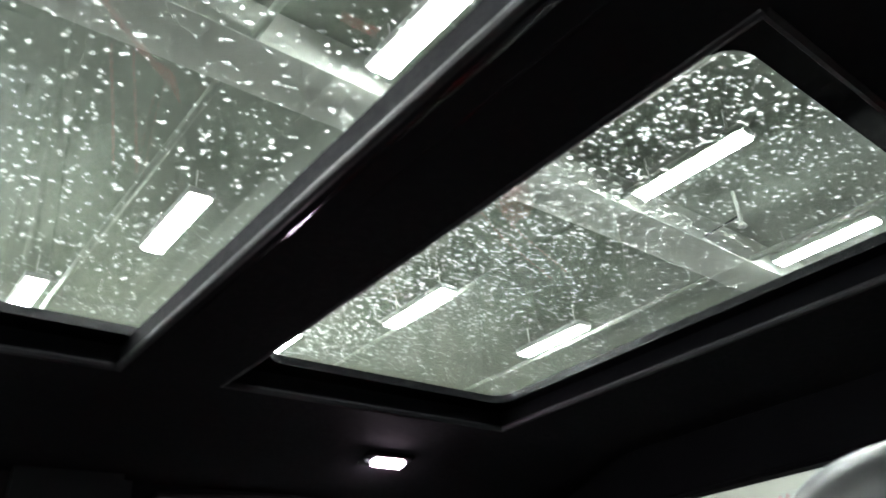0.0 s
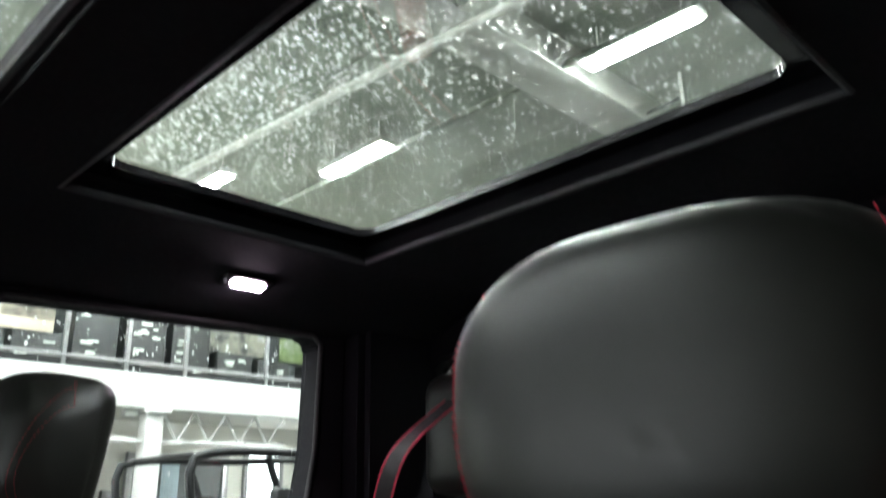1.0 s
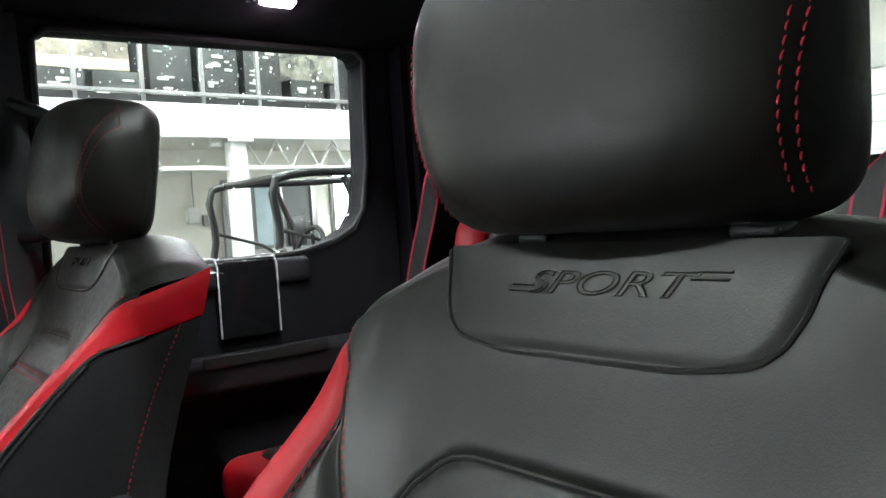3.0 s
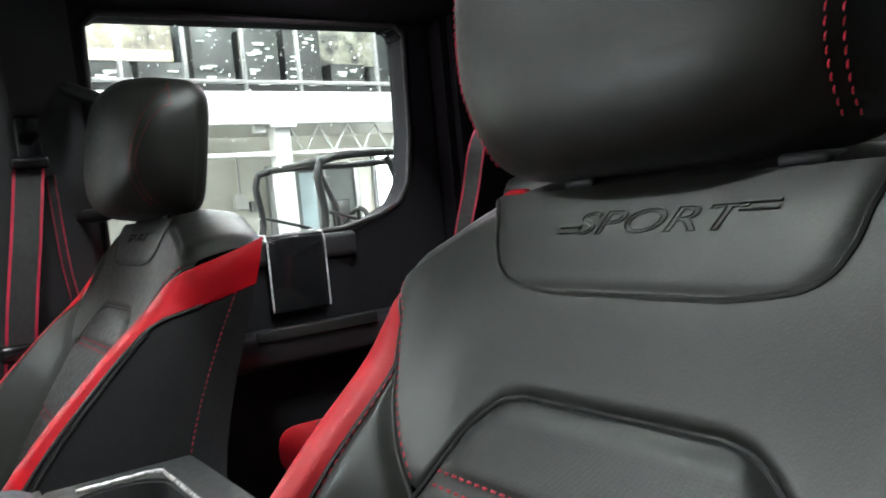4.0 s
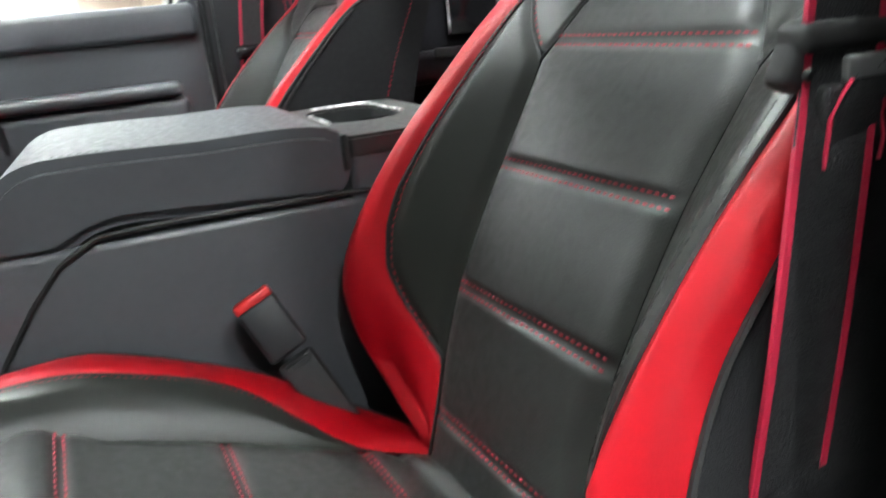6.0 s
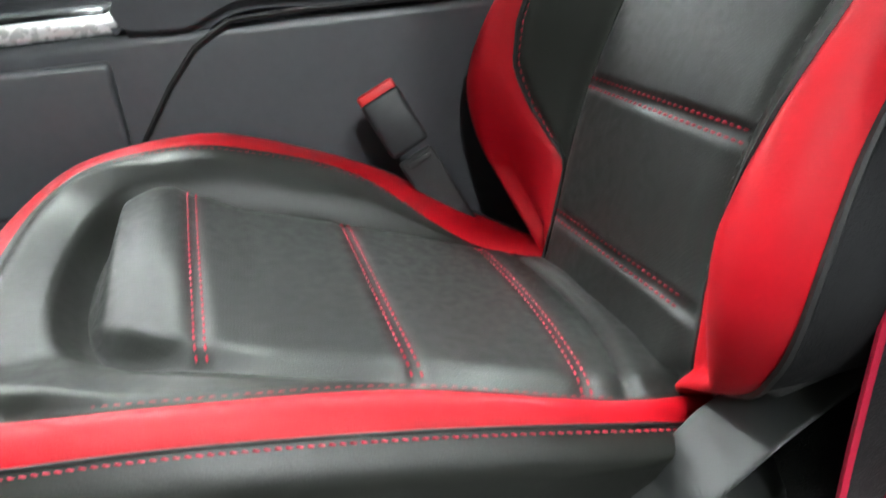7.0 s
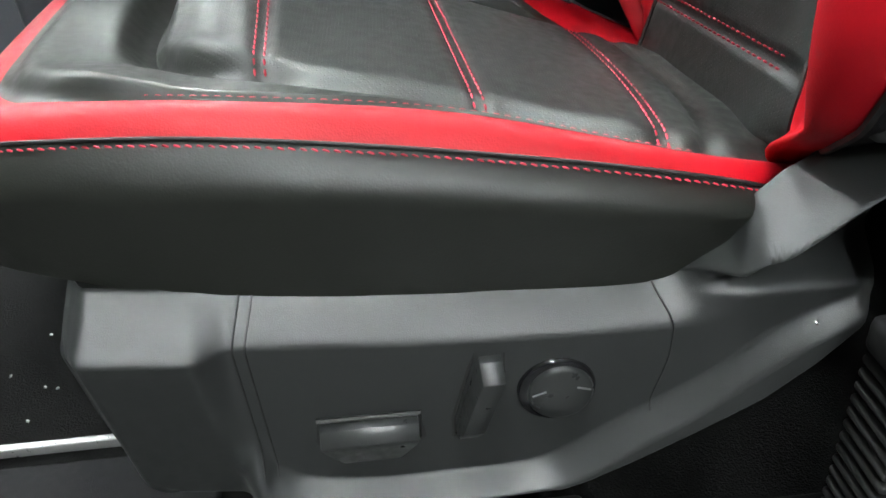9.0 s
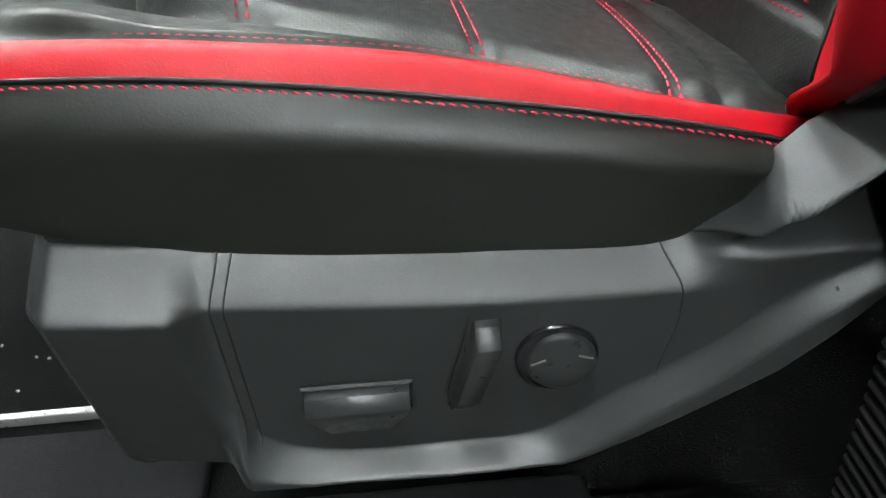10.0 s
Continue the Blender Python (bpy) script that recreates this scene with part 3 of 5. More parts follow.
    def cwing(a, b):
        p, q = seam_at(SEAM_INSERT, a), seam_at(SEAM_RED, a)
        r = p.lerp(q, b)
        e = min(b, 1 - b) * (q - p).length
        return P(r.x, r.y, r.z + (0.005 + 0.010 * step(0.28, 0.20, r.y)) * step(0, 0.024, e))

    sheet("cushion_wing", cwing, 160, 18, LEATHER, seat)

    def cred(a, b):
        p, q = seam_at(SEAM_RED, a), seam_at(SEAM_OUTER, a)
        r = p.lerp(q, b)
        return P(r.x, r.y, r.z + 0.006 * math.sin(math.pi * b) ** 0.8 * min(1.0, (q - p).length / 0.02))

    cr = sheet("cushion_red_edge", cred, 180, 14, LEATHER_RED, seat, "bright red leather band")
    seam_in = [Vector(P(*seam_at(SEAM_RED, c).lerp(seam_at(SEAM_INSERT, c), 0.10))) + Vector((0, 0, 0.0024)) for c in np.linspace(0.09, 0.93, 200)]
    stitches("seam_thread", seam_in, (0, 0, 1), THREAD_RED, cr, length=0.0036, gap=0.0022, thick=0.0005)

    def skirt(a, b):
        q, n = seam_at(SEAM_OUTER, a), seam_out(SEAM_OUTER, a)
        low = min(SKIRT_Z(q.y), q.z - 0.004) if q.x > 0 else 0.34
        out = 0.014 * math.sin(math.pi / 2 * min(b / 0.3, 1)) - 0.016 * max(0.0, b - 0.3) - 0.001 * math.exp(-((b - 0.02) / 0.03) ** 2)
        return P(q.x + n.x * out, q.y + n.y * out, q.z + (low - q.z) * b)

    sk = sheet("cushion_side", skirt, 180, 22, LEATHER, seat, "plain black leather cushion side")
    cord, row = [], []
    for c in np.linspace(0.01, 0.985, 220):
        q, n = seam_at(SEAM_OUTER, c), seam_out(SEAM_OUTER, c)
        cord.append(P(q.x + 0.0012 * n.x, q.y + 0.0012 * n.y, q.z + 0.0008))
        row.append(P(q.x + 0.0040 * n.x, q.y + 0.0040 * n.y, q.z - 0.0018))
    part("piping", tube(cord, 0.0011, 8), THREAD_BLACK, sk)
    stitches("seam_thread", row, lambda k: (0.7 * m * math.copysign(1, row[k][0] * m), -0.2, 0.7), THREAD_RED, sk, length=0.0036, gap=0.0017, thick=0.0009, slant=0.25, label="heavy red seam stitching")
    part("seat_pan", rounded_box((-0.16, 0.25, 0.20), (0.16, 0.60, 0.345), 0.02), PLASTIC_SOFT, seat)
    for u in (-0.15, 0.15):
        part("seat_track", rounded_box((u - 0.025, 0.24, 0.0), (u + 0.025, 0.48, 0.10), 0.006), DARK_STEEL, seat)
    return seat, fp


SX = 0.4485
driver_seat, driver_flap = build_seat("black and red leather driver's seat with headrest", (SX, 0, 0), 1, True)
passenger_seat, passenger_flap = build_seat("black and red leather passenger seat beside the console", (-0.448, -0.039, 0.015), -1, False)


def emboss(flap, label):
    """The word pressed into the flap, as raised outlines."""
    c = bpy.data.curves.new("sport_word", "FONT")
    c.body, c.size, c.shear, c.fill_mode, c.bevel_depth, c.bevel_resolution = "SPORT", 0.028, 0.3, "NONE", 0.0006, 1
    c.space_character = 1.0
    tmp = new("sport_word", c)
    me = bpy.data.meshes.new_from_object(tmp.evaluated_get(bpy.context.evaluated_depsgraph_get()))
    bpy.data.objects.remove(tmp)
    xs = [v.co.x for v in me.vertices]
    x0, x1 = min(xs), max(xs)
    bm = bmesh.new()
    bm.from_mesh(me)
    wide = 0.114
    for v in bm.verts:
        u = -0.058 + (v.co.x - x0) / (x1 - x0) * wide
        z = 0.8590 + v.co.y * 0.62
        p = Vector((u, back_front(u, z), z)) + LEAN * (0.0062 + v.co.z)
        v.co = p
    for a, b, z in ((-0.071, -0.050, 0.8600), (-0.069, -0.052, 0.8632), (0.050, 0.070, 0.8678), (0.050, 0.071, 0.8712)):
        pts = [Vector((u, back_front(u, z), z)) + LEAN * 0.0062 for u in np.linspace(a, b, 6)]
        t = tube(pts, 0.0009, 5)
        m2 = bpy.data.meshes.new("t")
        t.to_mesh(m2)
        t.free()
        bm.from_mesh(m2)
    part("word_sport", bm, LEATHER, flap, label)


emboss(driver_flap, "the word SPORT pressed into the leather")
emboss(passenger_flap, "the word SPORT pressed into the leather")

# side shield of the driver's seat with its switches
SH_Y0, SH_LEN = 0.187, 0.453
SH_TOP = lerp_table([0.187, 0.23, 0.282, 0.335, 0.39, 0.446, 0.49, 0.512, 0.533, 0.546, 0.56, 0.60, 0.64], [0.374, 0.368, 0.364, 0.358, 0.353, 0.351, 0.350, 0.354, 0.366, 0.388, 0.401, 0.424, 0.447])
SH_LOW = lerp_table([0.187, 0.190, 0.197, 0.206, 0.219, 0.25, 0.30, 0.38, 0.443, 0.458, 0.487, 0.516, 0.555, 0.580, 0.600, 0.612, 0.64], [0.305, 0.258, 0.236, 0.224, 0.216, 0.211, 0.209, 0.207, 0.208, 0.213, 0.227, 0.243, 0.267, 0.289, 0.312, 0.340, 0.400])
RIM_IN = smooth_table([0.268, 0.272, 0.28, 0.30, 0.318, 0.38, 0.434, 0.455, 0.477, 0.52, 0.558, 0.60, 0.64], [0.275, 0.258, 0.245, 0.232, 0.228, 0.226, 0.231, 0.243, 0.259, 0.287, 0.320, 0.338, 0.350])
RIM_OUT = smooth_table([0.25, 0.264, 0.305, 0.349, 0.412, 0.443, 0.458, 0.487, 0.516, 0.555, 0.589, 0.64], [0.245, 0.232, 0.218, 0.216, 0.217, 0.217, 0.224, 0.243, 0.262, 0.293, 0.318, 0.335])
CREASE = smooth_table([0.187, 0.25, 0.27, 0.333, 0.388, 0.445, 0.499, 0.56, 0.64], [0.352, 0.345, 0.343, 0.337, 0.332, 0.329, 0.328, 0.330, 0.34])
ARM_LOW = smooth_table([0.49, 0.526, 0.556, 0.582, 0.64], [0.342, 0.364, 0.384, 0.404, 0.440])


def shield(a, b):
    y = SH_Y0 + a * SH_LEN
    zl, zt, zc = SH_LOW(y), SH_TOP(y), CREASE(y)
    z = zl + b * (zt - zl)
    side = 1 - step(0.250, 0.270, y)
    foot = step(RIM_IN(max(y, 0.268)), RIM_OUT(max(y, 0.25)), z) if y > 0.25 else 1.0
    lip = max(side, 0.8 * foot)
    x = 0.655 + 0.013 * lip - (0.07 * (1 - foot) * (1 - side) + 0.20 * side) * max(0.0, zc - z)
    # the shoulder slopes in towards the cushion above the crease
    over = min(max((z - zc + 0.004) / max(zt - zc, 0.01), 0), 1.1)
    x = x * (1 - step(0, 0.35, over)) + (0.655 + 0.013 * side * (1 - 0.8 * min(over, 1.0))) * step(0, 0.35, over) - 0.022 * over ** 1.3
    # behind: an upper arm with a flat top strip, a hollow under it and a ledge
    rear = step(0.500, 0.550, y)
    if rear > 0:
        low = min(ARM_LOW(y), zt - 0.004)
        if z > low:
            xr = 0.676 - 0.045 * (z - low) / (zt - low)
        else:
            xr = 0.676 - 0.055 * step(0, 0.018, low - z)
            ledge = step(0.362, 0.340, z)
            xr = xr * (1 - ledge) + (0.655 + 0.014 * lip) * ledge
        x = x * (1 - rear) + xr * rear
    x -= 0.022 * (1 - step(0.0, 0.010, z - zl)) * step(0.20, 0.24, y)
    x -= 0.012 * (1 - step(SH_Y0, SH_Y0 + 0.012, y))
    return (x - SX, y, z)


def shield_x(y, z):
    return shield((y - SH_Y0) / SH_LEN, (z - SH_LOW(y)) / (SH_TOP(y) - SH_LOW(y)))[0]


sh = sheet("side_shield", shield, 200, 150, PLASTIC, driver_seat, "charcoal plastic seat side shield with power switches")
for line_y, foot in ((lambda z: 0.2705 + 0.0055 * step(0.335, 0.365, z), 0.245), (lambda z: 0.2770 + 0.006 * step(0.335, 0.365, z), 0.240), (lambda z: 0.503 - 0.009 * step(0.325, 0.348, z) - 0.008 * step(0.31, 0.262, z), 0.264)):
    line = []
    for z in np.linspace(foot, 0.362 if foot < 0.26 else 0.349, 40):
        yy = line_y(z)
        line.append((shield_x(yy, z) + 0.0002, yy, z))
    part("panel_gap", tube(line, 0.0006, 5), THREAD_BLACK, sh)


def wedge(rows):
    """A key lofted through rows of y0, y1, z, x from its top to its foot, closed at both ends."""
    bm = bmesh.new()
    lines = [(bm.verts.new((x, y0, z)), bm.verts.new((x, y1, z))) for y0, y1, z, x in rows]
    for p, q in zip(lines, lines[1:]):
        bm.faces.new((p[0], p[1], q[1], q[0]))
    bm.faces.new([p[0] for p in lines])
    bm.faces.new([p[1] for p in lines][::-1])
    bmesh.ops.bevel(bm, geom=bm.edges[:], offset=0.0006, segments=1, affect="EDGES")
    return bm


xs = shield_x(0.335, 0.2630) + 0.0025
slide = part("seat_slide_switch", wedge([(0.307, 0.362, 0.2795, xs - 0.004), (0.307, 0.362, 0.2790, xs + 0.007), (0.3065, 0.3625, 0.2705, xs + 0.012), (0.308, 0.3605, 0.2655, xs + 0.0105), (0.317, 0.350, 0.2515, xs + 0.006), (0.317, 0.350, 0.2505, xs - 0.004)]), PLASTIC_SWITCH, driver_seat, "flat black plastic slide switch")
part("switch_gap", tube([(xs + 0.0006, y, z) for y, z in [(0.3055, 0.2815), (0.3635, 0.2805), (0.3640, 0.2630), (0.351, 0.2485), (0.315, 0.2485), (0.3045, 0.2660)]], 0.0016, 5, True), THREAD_BLACK, slide)
xl = shield_x(0.395, 0.2840) + 0.001
lever = part("recline_switch", wedge([(0.3975, 0.410, 0.3185, xl - 0.004), (0.3975, 0.410, 0.318, xl + 0.007), (0.3985, 0.411, 0.309, xl + 0.0155), (0.3865, 0.3985, 0.272, xl + 0.0135), (0.383, 0.3945, 0.263, xl + 0.007), (0.383, 0.3945, 0.262, xl - 0.004)]), PLASTIC_SWITCH, driver_seat, "slanted black plastic recline switch")
part("switch_gap", tube([(xl + 0.0004, y, z) for y, z in [(0.3955, 0.3205), (0.4115, 0.3205), (0.4115, 0.306), (0.3955, 0.2605), (0.3815, 0.2605), (0.382, 0.274)]], 0.0014, 5, True), THREAD_BLACK, lever)
xk = shield_x(0.436, 0.301) + 0.0015


def disc(y, z, r, x0, x1, dome=0.0, seg=40):
    bm = bmesh.new()
    prof = [(x0, r), (x1 - 0.002, r), (x1 - 0.0006, r - 0.0008), (x1, r - 0.002), (x1 + dome * 0.6, r * 0.55), (x1 + dome, 0.0)]
    rings = []
    for x, q in prof[:-1]:
        rings.append([bm.verts.new((x, y + q * math.cos(t), z + q * math.sin(t))) for t in (2 * math.pi * k / seg for k in range(seg))])
    tip = bm.verts.new((prof[-1][0], y, z))
    for a, b in zip(rings, rings[1:]):
        for k in range(seg):
            bm.faces.new((a[k], a[(k + 1) % seg], b[(k + 1) % seg], b[k]))
    for k in range(seg):
        bm.faces.new((rings[-1][k], rings[-1][(k + 1) % seg], tip))
    bm.faces.new(rings[0][::-1])
    return bm


KY, KZ = 0.4405, 0.2885
part("knob_well", disc(KY, KZ, 0.0222, xk - 0.003, xk + 0.0012, 0), PLASTIC_GLOSS, driver_seat)
knob = part("lumbar_knob", disc(KY + 0.0018, KZ - 0.0005, 0.0185, xk, xk + 0.0042, 0.0010), PLASTIC_SWITCH, driver_seat, "round black plastic lumbar control")
for k in (0, 1):
    t = radians(12 + 172 * k)
    part("knob_mark", moved(rounded_box((0, -0.004, -0.0005), (0.0006, 0.004, 0.0005), 0), Matrix.Translation((xk + 0.0050, KY + 0.0018 + 0.0125 * math.cos(t), KZ + 0.003 + 0.004 * math.sin(t))) @ Matrix.Rotation(radians(-18 + 36 * k), 4, "X")), SATIN, knob)
part("trim_screw", disc(0.579, 0.322, 0.0016, shield_x(0.579, 0.322) - 0.001, shield_x(0.579, 0.322) + 0.0006), CHROME, driver_seat)
cover = part("hinge_cover", moved(rounded_box((-0.03, -0.008, -0.009), (0.010, 0.055, 0.011), 0.007, 3), Matrix.Translation((0.216, 0.583, 0.440)) @ Matrix.Rotation(radians(12), 4, "X")), RUBBER, driver_seat, "black plastic hinge cover")


# ---------------------------------------------------------------- the cab
GX0, GX1 = -0.438, 0.372
GROUND_Z = -0.80
floor_ob = part("floor", rounded_box((-0.80, -0.75, -0.05), (0.80, 1.80, 0.0), 0.0), CARPET)
tagged(floor_ob, "black carpeted cab floor", "floor", kind="structure")

# headliner with the two roof openings
liner = thing("ceiling", "black cloth headliner with two glass roof openings", "headliner", (0, 0, 0), kind="structure")


def liner_z(x):
    return 1.385 - 0.085 * step(0.45, 0.80, abs(x))


bm = bmesh.new()
xs_l = [-0.82, -0.76, -0.70, -0.64, -0.58, -0.53, GX0 - 0.045, GX1 + 0.045, 0.46, 0.53, 0.58, 0.64, 0.70, 0.76, 0.82]
ys_l = [-0.10, 0.05, 0.2, 0.4, 0.650, 0.800, 1.10, 1.375, 1.5, 1.62, 1.80]
vv = {(i, j): bm.verts.new((x, y, liner_z(x))) for i, x in enumerate(xs_l) for j, y in enumerate(ys_l)}
for i in range(len(xs_l) - 1):
    for j in range(len(ys_l) - 1):
        if xs_l[i] == GX0 - 0.045 and (1 <= j <= 3 or 5 <= j <= 6):
            continue
        bm.faces.new((vv[i, j], vv[i + 1, j], vv[i + 1, j + 1], vv[i, j + 1]))
part("headliner_cloth", bm, HEADLINER, liner)
roof_skin = plate([(-0.86, -0.14), (0.86, -0.14), (0.86, 1.85), (-0.86, 1.85)], [round_rect(GX0, 0.07, GX1, 0.682, 0.03), round_rect(GX0, 0.842, GX1, 1.338, 0.035)], 1.418, 1.432, "z")
part("roof_frame", roof_skin, PLASTIC_GLOSS, liner, "gloss black roof frame round the glass")
for x in (GX0 - 0.045, GX1 + 0.045):
    for y0, y1 in ((0.05, 0.650), (0.800, 1.375)):
        part("opening_trim", tube([(x, y0, 1.388), (x, y1, 1.388)], 0.006, 8), PLASTIC_SOFT, liner)
        part("opening_wall", rounded_box((x - 0.003, y0, 1.385), (x + 0.003, y1, 1.42), 0), HEADLINER, liner)
for y in (0.650, 0.800, 1.375):
    part("opening_trim", tube([(GX0 - 0.045, y, 1.388), (GX1 + 0.045, y, 1.388)], 0.006, 8), PLASTIC_SOFT, liner)
    part("opening_wall", rounded_box((GX0 - 0.045, y - 0.003, 1.385), (GX1 + 0.045, y + 0.003, 1.42), 0), HEADLINER, liner)

beam = thing("roof_crossbar", "black ribbed crossbar between the two roof glass panels", "roof crossbar", (0, 0, 0))
part("bar", rounded_box((GX0 - 0.04, 0.657, 1.392), (GX1 + 0.04, 0.795, 1.417), 0.008), PLASTIC_SWITCH, beam)
for y, r in ((0.664, 0.007), (0.684, 0.005), (0.697, 0.006), (0.735, 0.004)):
    part("rib", tube([(GX0 - 0.03, y, 1.390), (GX1 + 0.03, y, 1.390)], r, 8), PLASTIC_GLOSS, beam)

glass_f = part("window_1", rounded_box((GX0 - 0.02, 0.05, 1.433), (GX1 + 0.02, 0.70, 1.438), 0), GLASS_ROOF)
tagged(glass_f, "wet tinted front roof glass panel", "roof glass", kind="structure")
glass_r = part("window_2", rounded_box((GX0 - 0.02, 0.82, 1.433), (GX1 + 0.02, 1.36, 1.438), 0), GLASS_ROOF)
tagged(glass_r, "wet tinted rear roof glass panel", "roof glass", kind="structure")
for g in (glass_f, glass_r):
    g.visible_shadow = False

# passenger side: doors, pillars
WIN_R = [(0.825, 1.286), (1.455, 1.300), (1.478, 1.280), (1.470, 1.05), (1.452, 0.945), (1.425, 0.905), (1.37, 0.878), (1.28, 0.858), (1.1, 0.853), (0.80, 0.853), (0.80, 1.262)]
rear_door = thing("door_1", "black trimmed rear passenger door with its window", "car door", (0, 0, 0), kind="structure")
part("door_panel", plate([(0.755, 0.05), (1.55, 0.05), (1.55, 1.33), (0.755, 1.33)], [WIN_R], -0.84, -0.765, "x", 0.008), HEADLINER, rear_door)
wg = part("window_glass", plate([(y, z) for y, z in WIN_R], [], -0.822, -0.818, "x"), GLASS, rear_door)
wg.visible_shadow = False
part("window_seal", tube([(-0.764, y, z) for y, z in WIN_R], 0.006, 8, True), RUBBER, rear_door)
part("belt_rail", rounded_box((-0.775, 0.80, 0.80), (-0.745, 1.30, 0.852), 0.012), PLASTIC_SOFT, rear_door)
part("armrest", rounded_box((-0.78, 0.90, 0.60), (-0.70, 1.42, 0.672), 0.018), PLASTIC_SOFT, rear_door)
part("armrest_trim", rounded_box((-0.70, 1.03, 0.655), (-0.693, 1.30, 0.678), 0.003), PLASTIC, rear_door, "charcoal trim strip")
part("handle_panel", rounded_box((-0.762, 1.088, 0.70), (-0.738, 1.214, 0.853), 0.006), PLASTIC_GLOSS, rear_door, "gloss black pull panel")
for y in (1.088, 1.214):
    part("chrome_strip", tube([(-0.80, y, 0.862), (-0.745, y, 0.860), (-0.734, y, 0.845), (-0.734, y, 0.705)], 0.0018, 6), GLINT_TRIM, rear_door, "thin chrome strip")
part("chrome_strip", tube([(-0.745, 1.088, 0.858), (-0.745, 1.214, 0.858)], 0.0018, 6), GLINT_TRIM, rear_door, "thin chrome strip")
part("lock_pin", tube([(-0.79, 1.333, 0.85), (-0.79, 1.333, 0.895)], 0.004, 8), RUBBER, rear_door)

front_door = thing("door_2", "black trimmed front passenger door with armrest", "car door", (0, 0, 0), kind="structure")
part("door_panel", plate([(-0.55, 0.05), (0.555, 0.05), (0.555, 1.33), (-0.55, 1.33)], [[(-0.40, 0.80), (0.525, 0.822), (0.535, 0.84), (0.528, 1.26), (-0.05, 1.27), (-0.40, 0.95)]], -0.84, -0.785, "x", 0.008), CONSOLE_TRIM, front_door)
fg = part("window_glass", plate([(-0.40, 0.80), (0.53, 0.82), (0.53, 1.265), (-0.05, 1.275), (-0.40, 0.95)], [], -0.822, -0.818, "x"), GLASS, front_door)
fg.visible_shadow = False
part("belt_rail", rounded_box((-0.80, -0.40, 0.755), (-0.765, 0.545, 0.822), 0.014), CONSOLE_TRIM, front_door)
part("armrest", rounded_box((-0.79, -0.35, 0.53), (-0.70, 0.50, 0.645), 0.02), CONSOLE_TRIM, front_door)
part("armrest_pad", rounded_box((-0.79, -0.33, 0.645), (-0.69, 0.49, 0.672), 0.012), CONSOLE_TRIM, front_door)
part("door_pull", rounded_box((-0.70, 0.06, 0.652), (-0.655, 0.16, 0.668), 0.006), CHROME, front_door, "chrome door pull")
part("lock_pin", tube([(-0.80, 0.505, 0.82), (-0.80, 0.505, 0.848)], 0.005, 8), RUBBER, front_door)

pil = thing("pillar_1", "black plastic door pillar trim with belt slot", "pillar trim", (0, 0, 0), kind="structure")
part("pillar_trim", plate([(0.558, 0.05), (0.785, 0.05), (0.790, 0.85), (0.775, 1.36), (0.575, 1.36), (0.558, 0.85)], [], -0.84, -0.735, "x", 0.02), PLASTIC_SOFT, pil)
part("door_seal", tube([(-0.765, 0.565, 0.05), (-0.765, 0.563, 0.80), (-0.765, 0.578, 1.33)], 0.011, 8), CLOTH_BLACK, pil)
part("height_slider", rounded_box((-0.737, 0.668, 0.985), (-0.715, 0.708, 1.10), 0.006), PLASTIC_GLOSS, pil)


def belt(name, label, pts, width_dir, width):
    """A webbing strap with red edges along pts."""
    ob = thing(name, label, "seat belt")
    c = curve_points(pts, 60)
    w = Vector(width_dir).normalized()
    for nm, a, b, mat in (("webbing", -0.5, 0.5, WEBBING), ("red_edge", -0.5, -0.41, WEBBING_RED), ("red_edge", 0.41, 0.5, WEBBING_RED)):
        lift = 0.0006 if nm == "red_edge" else 0.0
        bm = bmesh.new()
        rows = []
        for k, p in enumerate(c):
            d = (c[min(k + 1, len(c) - 1)] - c[max(k - 1, 0)]).normalized()
            n = d.cross(w).normalized()
            rows.append([bm.verts.new(p + w * (width * s) + n * h) for s, h in ((a, -0.0007 - lift), (b, -0.0007 - lift), (b, 0.0007 + lift), (a, 0.0007 + lift))])
        for q, r in zip(rows, rows[1:]):
            for k in range(4):
                bm.faces.new((q[k], q[(k + 1) % 4], r[(k + 1) % 4], r[k]))
        bm.faces.new(rows[0])
        bm.faces.new(rows[-1][::-1])
        part(nm, bm, mat, ob)
    return ob


pb = belt("seat_belt", "black seat belt with red edges on the passenger pillar", [(-0.715, 0.685, 1.03), (-0.705, 0.665, 0.90), (-0.700, 0.640, 0.74), (-0.700, 0.632, 0.60), (-0.70, 0.66, 0.20)], (0.1, 1, 0), 0.047)
part("latch_plate", rounded_box((-0.718, 0.605, 0.70), (-0.692, 0.675, 0.728), 0.008), PLASTIC_GLOSS, pb)
part("belt_loop", rounded_box((-0.722, 0.655, 1.01), (-0.70, 0.712, 1.03), 0.006), PLASTIC_GLOSS, pb)

# driver's side pillar and belt
pil2 = thing("pillar_2", "dark plastic door pillar trim on the driver's side", "pillar trim", (0, 0, 0), kind="structure")
part("pillar_trim", plate([(0.630, 0.52), (0.82, 0.52), (0.82, 1.36), (0.65, 1.36), (0.629, 0.80)], [], 0.752, 0.86, "x", 0.012), PLASTIC_SOFT, pil2)
part("lower_pillar", plate([(0.66, 0.0), (0.82, 0.0), (0.82, 0.53), (0.66, 0.53)], [], 0.80, 0.86, "x", 0.012), CARPET, pil2)
part("trim_joint", tube([(0.7515, 0.630, 0.797), (0.7515, 0.81, 0.797)], 0.0022, 6), THREAD_BLACK, pil2)
